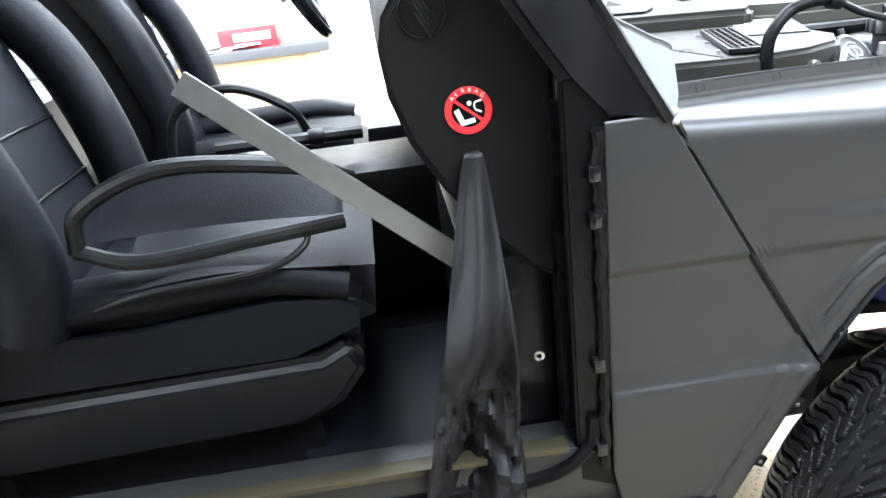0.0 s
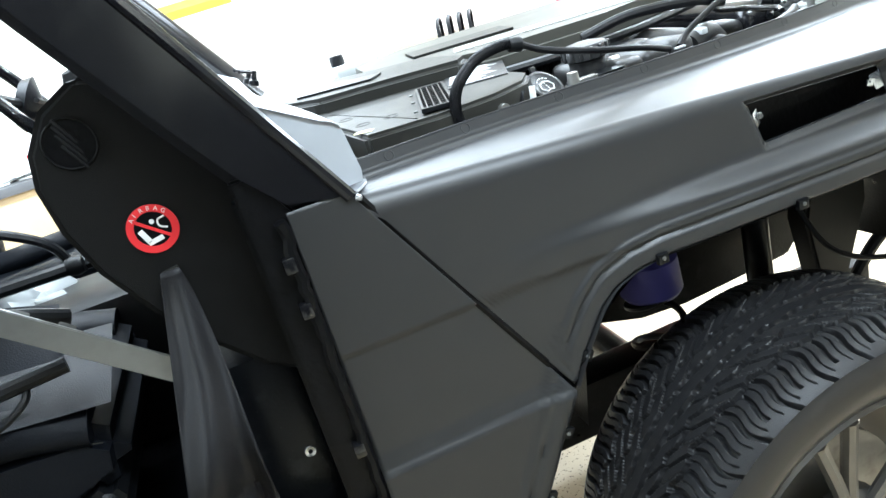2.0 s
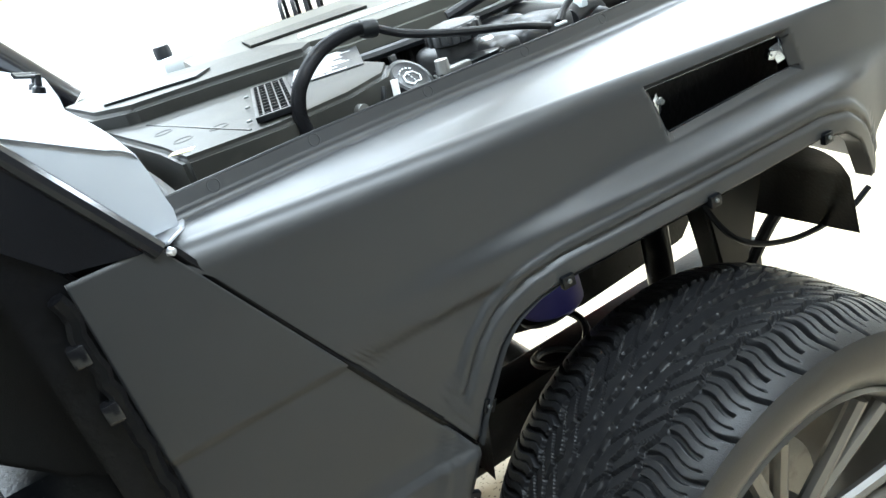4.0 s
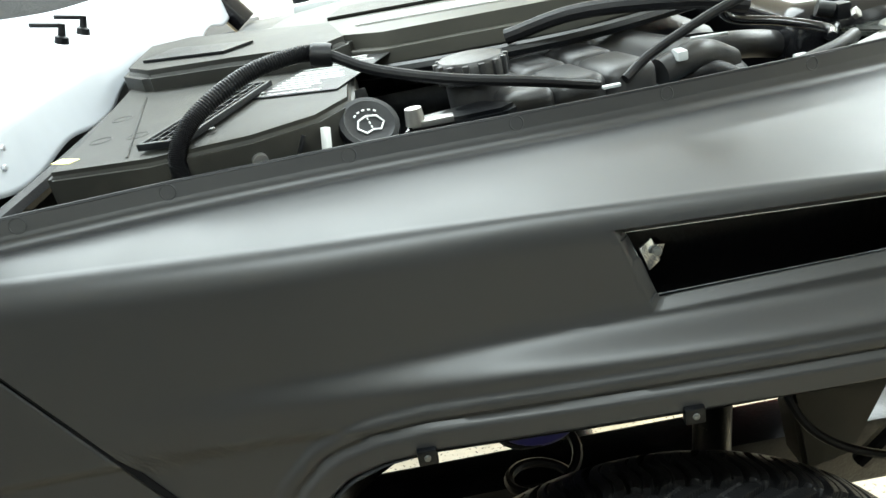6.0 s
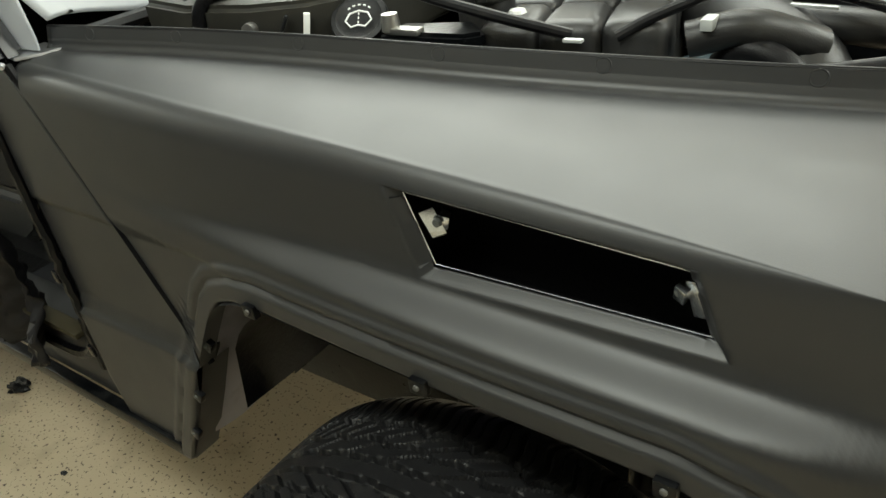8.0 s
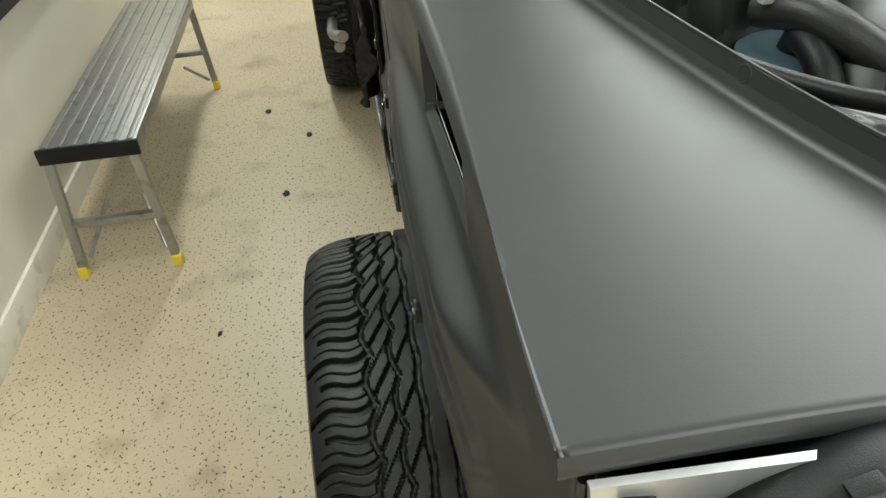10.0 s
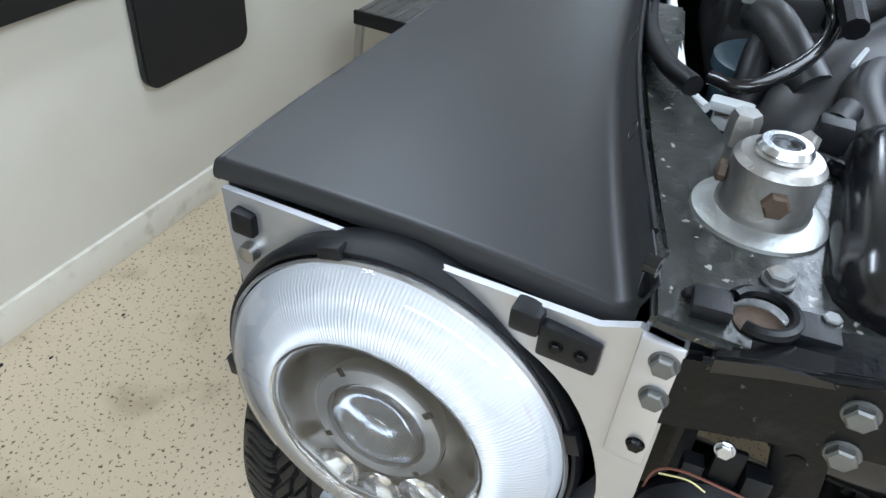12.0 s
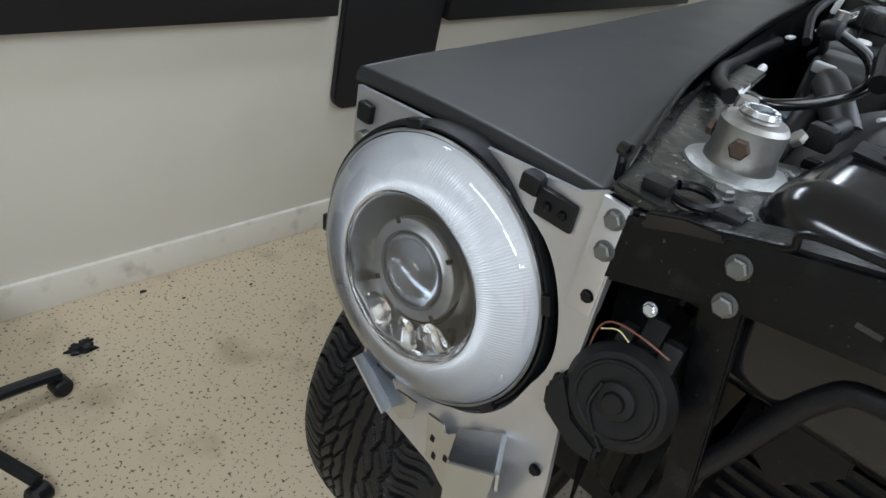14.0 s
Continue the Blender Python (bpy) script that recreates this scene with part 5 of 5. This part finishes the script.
part("fender_corner_lip", sweep([(1.252, side_y(1.25, 1.10) + 0.004, 1.10), (1.253, side_y(1.25, 1.16) + 0.004, 1.16), (1.254, side_y(1.25, 1.21) + 0.005, 1.212)], 0.004, 8, 8), "wrap", car)

# headlight
LC = Vector((1.300, 0.207, 1.096))
lx = axis(LC, (1, 0.03, 0.0)) @ Matrix.Scale(1.045, 4)
lamp = part("headlight", lathe([(0.1415, -0.02), (0.1415, 0.002), (0.143, 0.007), (0.1455, 0.007), (0.1475, 0.002), (0.1485, -0.006), (0.145, -0.024), (0.10, -0.09), (0, -0.10), (0, -0.095), (0.10, -0.085), (0.135, -0.05)], lx, 96), "plastic", car, "round headlight with projector lens and ribbed rim")


def diffuser_point(u, v):
    """A frosted ring that rises towards its inner edge, with fine radial ribs."""
    a = 2 * math.pi * u
    r = 0.1190 - 0.0320 * v
    h = -0.006 + 0.034 * math.sin(math.pi / 2 * v) ** 0.85
    h += 0.00035 * math.cos(a * 240) * smooth(0.06, 0.16, v) * (1 - smooth(0.93, 1.0, v))
    return lx @ Vector((r * math.cos(a), r * math.sin(a), h))


part("diffuser_ring", sheet(20, 1921, diffuser_point), "frost", lamp, "frosted white ribbed light ring")
part("dark_surround", lathe([(0.1180, -0.012), (0.1190, -0.006), (0.128, 0.002), (0.136, 0.003), (0.142, -0.003)], lx, 96), "gloss", lamp, "gloss black ring round the lamp glass")
part("inner_bezel", lathe([(0.0872, 0.026), (0.0868, 0.029), (0.0850, 0.029), (0.0840, 0.024), (0.0835, 0.012)], lx, 72), "mirror", lamp, "chrome bezel")


def reflector_point(u, v):
    """A deep bowl, smooth above and pressed in flutes below."""
    a = 2 * math.pi * u
    r = 0.0840 - 0.035 * v
    h = 0.022 - 0.048 * smooth(0, 1, v ** 0.8) + 0.006 * abs(math.sin(5 * a)) * math.sin(math.pi * v) * smooth(0.1, -0.5, math.sin(a))
    return lx @ Vector((r * math.cos(a), r * math.sin(a), h))


part("reflector", sheet(14, 181, reflector_point), "bowl", lamp, "fluted chrome reflector bowl")
pm = lx @ Matrix.Translation((0.002, 0.010, 0.022))
part("projector_surround", lathe([(0.0365, -0.030), (0.0372, -0.014), (0.039, -0.011), (0.041, -0.013), (0.049, -0.015), (0.0505, -0.018), (0.049, -0.034), (0.046, -0.052)], pm, 48), "satin", lamp, "grey metal projector surround")
for aa in (0.7, 2.2, 3.8, 5.5):
    part("surround_notch", box(-0.0035, 0.0035, -0.0025, 0.0025, -0.001, 0.0015, 0.0005, pm @ Matrix.Rotation(aa, 4, "Z") @ Matrix.Translation((0.0485, 0, -0.0145))), "plastic", lamp)
part("projector_lens", lathe([(0, 0.006), (0.010, 0.0050), (0.020, 0.0012), (0.029, -0.006), (0.0355, -0.016), (0.0355, -0.024), (0, -0.024)], pm, 48), "lens", lamp, "clear projector lens")
part("projector_back", lathe([(0.0362, -0.026), (0.034, -0.040), (0.020, -0.052), (0, -0.055)], pm, 32), "lensback", lamp)
for k, aa in enumerate((-2.0, -1.45, -0.9)):
    c = lx @ Vector((0.068 * math.cos(aa), 0.066 * math.sin(aa), -0.012))
    part("reflector_cup", lathe([(0.021, 0.020), (0.018, 0.0), (0.010, -0.012), (0, -0.014)], axis(c, (1, 0, 0.15)), 10), "mirror", lamp, "chrome reflector cup")
cov = part("cover_glass", lathe([(0.138, -0.002), (0.137, 0.012), (0.128, 0.024), (0.110, 0.032), (0.07, 0.039), (0, 0.043), (0, 0.040), (0.07, 0.036), (0.110, 0.029), (0.127, 0.021), (0.134, 0.011), (0.135, -0.002)], lx, 96), "glass", lamp, "clear domed lamp glass")
cov.visible_shadow = False
for aa in (0.35, 1.9, 3.3, 4.6, 5.6):
    c = lx @ Vector((0.1445 * math.cos(aa), 0.1445 * math.sin(aa), 0.005))
    part("rim_tab", box(-0.006, 0.006, -0.010, 0.010, -0.006, 0.006, 0.002, Matrix.Translation(c) @ Matrix.Rotation(aa + math.pi / 2, 4, "X")), "plastic", lamp)
part("rim_bead", lathe([(0.1385, 0.010), (0.140, 0.0125), (0.1415, 0.010)], lx, 96), "bare", lamp)

# bumper brackets below the headlight
def plate(a, b, c, d):
    """A flat quadrilateral of sheet metal between four corners, thickened to 3 mm."""
    a, b, c, d = (Vector(p) for p in (a, b, c, d))
    n = (b - a).cross(d - a).normalized() * 0.003
    bm = bmesh.new()
    lo = [bm.verts.new(p) for p in (a, b, c, d)]
    hi = [bm.verts.new(p + n) for p in (a, b, c, d)]
    bm.faces.new(lo[::-1])
    bm.faces.new(hi)
    for k in range(4):
        bm.faces.new((lo[k], lo[(k + 1) % 4], hi[(k + 1) % 4], hi[k]))
    return bm


b1 = part("bumper_bracket", join(prism([(0.137, 0.928), (0.137, 0.956), (0.149, 0.969), (0.176, 0.966), (0.187, 0.952), (0.206, 0.929), (0.243, 0.941), (0.243, 0.916), (0.222, 0.896), (0.206, 0.900)],
                                       Matrix.Translation((1.278, 0, 0)) @ CX0, 0.003, 0.0008),
                                 plate((1.299, 0.137, 0.928), (1.308, 0.206, 0.900), (1.326, 0.210, 0.905), (1.317, 0.141, 0.933)),
                                 plate((1.302, 0.149, 0.969), (1.305, 0.176, 0.966), (1.320, 0.178, 0.962), (1.317, 0.151, 0.965))), "zinc", car, "folded zinc bumper bracket")
for y, z in ((0.148, 0.942), (0.163, 0.955), (0.170, 0.938)):
    part("bracket_slot", box(1.3010 + 0.13 * (y - 0.148), 1.3018 + 0.13 * (y - 0.148), y - 0.003, y + 0.003, z - 0.004, z + 0.004), "void_black", b1)
b2 = part("bumper_bracket", join(prism([(0.258, 0.936), (0.285, 0.944), (0.292, 0.935), (0.318, 0.964), (0.335, 0.925), (0.318, 0.86), (0.270, 0.88)], Matrix.Translation((1.272, 0, 0)) @ CX0, 0.003, 0.0008),
                                 plate((1.312, 0.306, 0.955), (1.345, 0.325, 0.946), (1.348, 0.380, 0.983), (1.312, 0.357, 0.993)),
                                 plate((1.345, 0.325, 0.946), (1.330, 0.322, 0.860), (1.332, 0.372, 0.885), (1.348, 0.380, 0.983)),
                                 plate((1.312, 0.357, 0.993), (1.348, 0.380, 0.983), (1.344, 0.382, 0.958), (1.310, 0.360, 0.965))), "zinc", car, "folded zinc bumper bracket with a raised shelf")
for y, z in ((0.275, 0.912), (0.283, 0.892), (0.300, 0.905)):
    part("bracket_slot", box(1.3105 + 0.13 * (y - 0.275), 1.3114 + 0.13 * (y - 0.275), y - 0.003, y + 0.003, z - 0.004, z + 0.004), "void_black", b2)

# horn
hm = axis((1.318, 0.446, 1.121), (1, 0.12, 0.18)) @ Matrix.Scale(0.84, 4)
horn = part("horn", lathe([(0, 0.016), (0.010, 0.016), (0.012, 0.012), (0.020, 0.010), (0.022, 0.007), (0.034, 0.009), (0.050, 0.006), (0.055, 0.0), (0.058, -0.004), (0.058, -0.012), (0.052, -0.018), (0.052, -0.026), (0, -0.03)], hm, 56), "plastic", car, "round black disc horn")
part("horn_mouth", prism([(-0.058, -0.004), (-0.072, -0.030), (-0.066, -0.055), (-0.020, -0.082), (0.006, -0.080), (0.004, -0.060), (-0.030, -0.046)], hm @ Matrix.Translation((0, 0, -0.024)), 0.026, 0.004), "plastic", horn)
part("horn_rib", sweep([hm @ Vector((-0.018, 0.012, 0.010)), hm @ Vector((-0.020, -0.020, 0.011)), hm @ Vector((0.008, -0.058, 0.006))], 0.0022, 6), "plastic", horn)
part("horn_ring", lathe([(0.0385, 0.0082), (0.0400, 0.0100), (0.0425, 0.0100), (0.0440, 0.0074)], hm, 56), "plastic", horn)
part("horn_bracket", box(-0.010, 0.012, 0.044, 0.090, -0.016, -0.010, 0.002, hm), "frame", horn, "black horn bracket")
part("horn_terminal", box(-0.030, -0.014, 0.050, 0.070, -0.022, -0.006, 0.002, hm), "plastic", horn)
part("horn_terminal", box(0.014, 0.034, 0.046, 0.076, -0.022, -0.004, 0.003, hm), "plastic", horn)
hexbolt((1.308, 0.437, 1.205), (1, 0, 0.2), 0.011, "zinc", horn, "zinc nut")
part("horn_wire", sweep([(1.318, 0.470, 1.182), (1.322, 0.445, 1.188), (1.318, 0.418, 1.183), (1.312, 0.405, 1.165), (1.308, 0.402, 1.13)], 0.0009, 6), "copper", horn, "brown wire")
part("horn_wire", sweep([(1.320, 0.436, 1.176), (1.320, 0.424, 1.180), (1.314, 0.408, 1.168)], 0.0006, 6), "sticker", horn, "yellow and green wire")
part("wire_loom", sweep([(1.308, 0.402, 1.14), (1.306, 0.398, 1.05), (1.304, 0.403, 0.95), (1.30, 0.41, 0.85)], 0.005, 8), "rubber", car, "black wire loom")

# ---- things in the garage ----
tv = thing("wall_board", "matt black board fixed to the cream wall", "wall board")
part("board", box(0.26, 2.6, Y0, Y0 + 0.05, 0.84, 2.05, 0.006), "cabinet", tv)
panel_out = [(cx + 0.055 * math.cos(radians(a0 + 15 * k)), cz + 0.055 * math.sin(radians(a0 + 15 * k)))
             for cx, cz, a0 in ((0.160, 1.445, 0), (-0.200, 1.445, 90), (-0.200, 0.555, 180), (0.160, 0.555, 270)) for k in range(7)]
part("hanging_flap_panel", prism(panel_out, Matrix.Translation((0, Y0 + 0.030, 0)) @ pose(0, 0, 0, 90, 0, 0), 0.030, 0.005), "cabinet", tv, "black hanging panel with rounded corners")
part("board", box(-2.2, -0.265, Y0, Y0 + 0.05, 0.80, 2.05, 0.006), "cabinet", tv)

ladder = thing("work_platform", "aluminium folding work platform with yellow rubber feet", "work platform")
LX0, LX1, LY0, LY1, LZ = -2.25, -0.74, -1.10, -0.79, 0.50
part("deck", box(LX0, LX1, LY0, LY1, LZ - 0.055, LZ, 0.004), "bare", ladder, "ribbed grey aluminium deck")
for k in range(7):
    y = LY0 + 0.02 + k * (LY1 - LY0 - 0.04) / 6
    part("deck_rib", box(LX0 + 0.02, LX1 - 0.004, y - 0.010, y + 0.010, LZ + 0.0005, LZ + 0.004, 0.001), "bare", ladder)
part("end_cap", box(LX1 - 0.002, LX1 + 0.014, LY0 - 0.006, LY1 + 0.006, LZ - 0.052, LZ + 0.003, 0.005), "plastic", ladder, "black plastic end cap")
for xx, lean in ((LX1, 0.02), (LX0, -0.02)):
    for y, s in ((LY0 + 0.02, -1), (LY1 - 0.02, 1)):
        leg = part("leg", prism([(-0.015, -0.012), (0.015, -0.012), (0.015, 0.012), (-0.015, 0.012)], axis((xx, y, LZ - 0.05), (lean, s * 0.03, -0.45)), 0.43, 0.002), "bare", ladder)
        part("foot", box(-0.02, 0.02, -0.017, 0.017, 0, 0.045, 0.005, pose(xx + lean, y + s * 0.03, 0)), "yellow", ladder, "yellow rubber foot")
    part("rung", box(xx - 0.012, xx + 0.018, LY0 + 0.01, LY1 - 0.01, 0.20, 0.225, 0.003), "bare", ladder)
    for y, s in ((LY0 + 0.02, 1), (LY1 - 0.02, -1)):
        part("brace", sweep([(xx, y, 0.06), (xx - lean * 8, y + s * 0.07, 0.20)], 0.008, 6, smooth=False), "bare", ladder)

bench = thing("workbench", "long workbench with dark top and pale plywood front", "workbench")
part("bench_top", box(-4.2, -0.74, 5.05, 5.75, 0.90, 0.97, 0.006), "benchtop", bench)
part("front_panel", box(-4.15, -0.93, 5.10, 5.13, 0.0, 0.90, 0.003), "ply", bench, "pale plywood front panel")
part("end_post", box(-0.93, -0.82, 5.08, 5.17, 0.0, 0.90, 0.004), "ply", bench, "pale wooden post")
redbox = thing("red_parts_box", "red and white cardboard parts box on the bench", "box")
part("carton", box(-1.62, -1.15, 5.25, 5.45, 0.97, 1.13, 0.004), "red", redbox)
part("white_band", box(-1.50, -1.20, 5.246, 5.2495, 1.03, 1.09), "white", redbox, "white printed band")
part("white_top", box(-1.60, -1.17, 5.27, 5.43, 1.1305, 1.136, 0.001), "white", redbox)
papers = thing("paper_pile", "loose pile of white paper and plastic on the bench", "papers")
for k in range(7):
    part("paper", box(-0.15, 0.15, -0.1, 0.1, 0, 0.012, 0.002, pose(-1.95 + 0.09 * k, 5.32 + 0.02 * (k % 3), 0.971 + 0.0125 * (k % 4), 0, 0, 17 * k)), "white", papers)
bin_ob = thing("tool_box", "dark plastic tool box on the bench", "tool box")
part("bin_body", box(-2.5, -2.15, 5.2, 5.5, 0.97, 1.20, 0.02), "benchtop", bin_ob)
part("bin_lid", box(-2.52, -2.13, 5.18, 5.52, 1.20, 1.23, 0.01), "plastic", bin_ob)

hoist = thing("yellow_hoist", "yellow painted steel jib arm fixed to the far wall", "hoist")
part("boom", sweep([(-0.75, 5.0, 1.80), (0.22, 5.0, 1.82)], 0.055, 4, smooth=False), "yellow", hoist)
part("wall_arm", sweep([(-0.70, 5.0, 1.80), (-0.70, 5.80, 1.80)], 0.050, 4, smooth=False), "yellow", hoist)
part("hook", sweep([(-0.36, 5.0, 1.75), (-0.36, 5.0, 1.66), (-0.33, 5.0, 1.61), (-0.30, 5.0, 1.64)], 0.012, 8), "yellow", hoist, "yellow steel hook")
cab = thing("wall_cabinet", "white two-door wall cabinet with dark handles", "cabinet")
part("body", box(1.2, 2.3, 5.45, 5.80, 1.05, 2.0, 0.004), "farwall", cab)
for x in (1.205, 1.755):
    d = part("door", box(x, x + 0.54, 5.43, 5.449, 1.06, 1.99, 0.003), "farwall", cab)
    part("handle", box(x + (0.50 if x < 1.5 else 0.02), x + (0.515 if x < 1.5 else 0.035), 5.405, 5.43, 1.42, 1.52, 0.003), "frame", d, "dark handle")
reel = thing("hose_reel", "red air hose coiled on the far wall", "hose")
part("coil", sweep([(2.75 + (0.10 + 0.002 * a) * math.cos(a * 0.5), 5.70 + 0.0008 * a, 1.52 + (0.10 + 0.002 * a) * math.sin(a * 0.5)) for a in range(60)], 0.012, 6, 2), "red", reel)
part("hook", box(2.72, 2.78, 5.68, 5.80, 1.60, 1.63, 0.004), "frame", reel)
chest = thing("tool_chest", "red rolling tool chest at the far wall", "tool chest")
part("chest_body", box(3.2, 4.2, 5.25, 5.75, 0.12, 1.45, 0.01), "red", chest)
for k in range(6):
    dr = part("drawer", box(3.24, 4.16, 5.232, 5.25, 0.18 + 0.205 * k, 0.365 + 0.205 * k, 0.004), "red", chest)
    part("drawer_pull", box(3.5, 3.9, 5.220, 5.232, 0.33 + 0.205 * k, 0.345 + 0.205 * k, 0.002), "zinc", dr)
for k in range(4):
    part("caster", lathe([(0, -0.02), (0.055, -0.02), (0.06, 0), (0.055, 0.02), (0, 0.02)], axis((3.3 + 0.8 * (k % 2), 5.35 + 0.3 * (k // 2), 0.06), (0, 1, 0)), 20), "rubber", chest)

stool = thing("creeper_seat", "black and blue rolling mechanic seat with grey wheels", "mechanic seat", at=(0, 0, 0))
part("seat_pad", box(-4.30, -3.82, -0.74, -0.16, 0.16, 0.40, 0.03), "blue", stool, "bright blue padded body")
part("tray", box(-4.30, -3.80, -0.76, -0.14, 0.03, 0.16, 0.02), "plastic", stool, "black lower tray")
for x, y in ((-3.78, -0.17), (-3.78, -0.72), (-4.30, -0.17), (-4.30, -0.72)):
    part("wheel", lathe([(0, -0.018), (0.03, -0.018), (0.06, -0.014), (0.065, 0), (0.06, 0.014), (0.03, 0.018), (0, 0.018)], axis((x, y, 0.066), (1, 0.2, 0)), 24), "benchtop", stool, "grey rubber wheel")
rag = thing("rag_pile", "crumpled pale rags on the floor", "rags")
bb = bmesh.new()
bmesh.ops.create_icosphere(bb, subdivisions=4, radius=1)
for v in bb.verts:
    n = noise.noise(v.co * 2.1 + Vector((3, 1, 0))) * 0.4 + noise.noise(v.co * 7.0) * 0.15
    v.co = Vector((-4.45, -0.98, 0.10)) + Vector((v.co.x * 0.22, v.co.y * 0.14, v.co.z * 0.12)) * (1 + n)
for v in bb.verts:
    v.co.z = max(v.co.z, 0.0)
part("rag", bb, "wall", rag)

chair = thing("office_chair", "black rolling office chair with a five-star base", "office chair", at=(0, 0, 0))
CX, CY = 1.585, -0.862
part("column", sweep([(CX, CY, 0.08), (CX, CY, 0.40)], 0.028, 14, smooth=False), "plastic", chair)
for k in range(5):
    a = radians(187 + 72 * k)
    ex, ey = CX + 0.29 * math.cos(a), CY + 0.29 * math.sin(a)
    part("base_arm", sweep([(CX, CY, 0.095), ((CX + ex) / 2, (CY + ey) / 2, 0.088), (ex, ey, 0.070)], 0.018, 8, flat=0.8), "plastic", chair)
    part("caster", lathe([(0, -0.022), (0.022, -0.022), (0.027, -0.016), (0.027, 0.016), (0.022, 0.022), (0, 0.022)], axis((ex, ey, 0.0275), (math.sin(a), -math.cos(a), 0)), 20), "plastic", chair, "black twin caster")
part("chair_seat", box(CX - 0.06, CX + 0.30, CY - 0.22, CY + 0.22, 0.40, 0.48, 0.03, None, 3), "leather", chair)
part("chair_back", box(CX + 0.20, CX + 0.27, CY - 0.20, CY + 0.20, 0.55, 1.0, 0.03, None, 3), "leather", chair)


def scrap(x, y, size, seed, label):
    bm = bmesh.new()
    bmesh.ops.create_icosphere(bm, subdivisions=3, radius=1)
    for v in bm.verts:
        n = noise.noise(v.co * 2.0 + Vector((seed, 0, 0))) * 0.9
        v.co = Vector((x, y, 0)) + Vector((v.co.x * size, v.co.y * size * 0.6, max(0.0, v.co.z * size * 0.4))) * (1 + n)
        v.co.z = max(v.co.z, 0.0005)
    ob = part("plastic_scrap", bm, "plastic")
    return tagged(ob, label, "scrap", "scraps on the floor")


scrap(1.19, -1.03, 0.035, 2, "broken black plastic clip lying on the floor")
scrap(1.165, -1.055, 0.018, 5, "small black plastic fragment on the floor")
scrap(-1.447, 0.195, 0.05, 3, "black rubber fragment lying on the floor")
for k, (x, y, r) in enumerate(((0.93, -1.19, 0.010), (0.84, -1.10, 0.006), (0.62, -1.06, 0.006), (-1.6, -0.3, 0.02), (-1.1, -0.4, 0.02), (-0.9, 0.05, 0.012), (-0.3, -0.6, 0.010), (-1.9, -0.5, 0.02))):
    scrap(x, y, r, 10 + k, "tiny dark crumb of dirt on the floor")
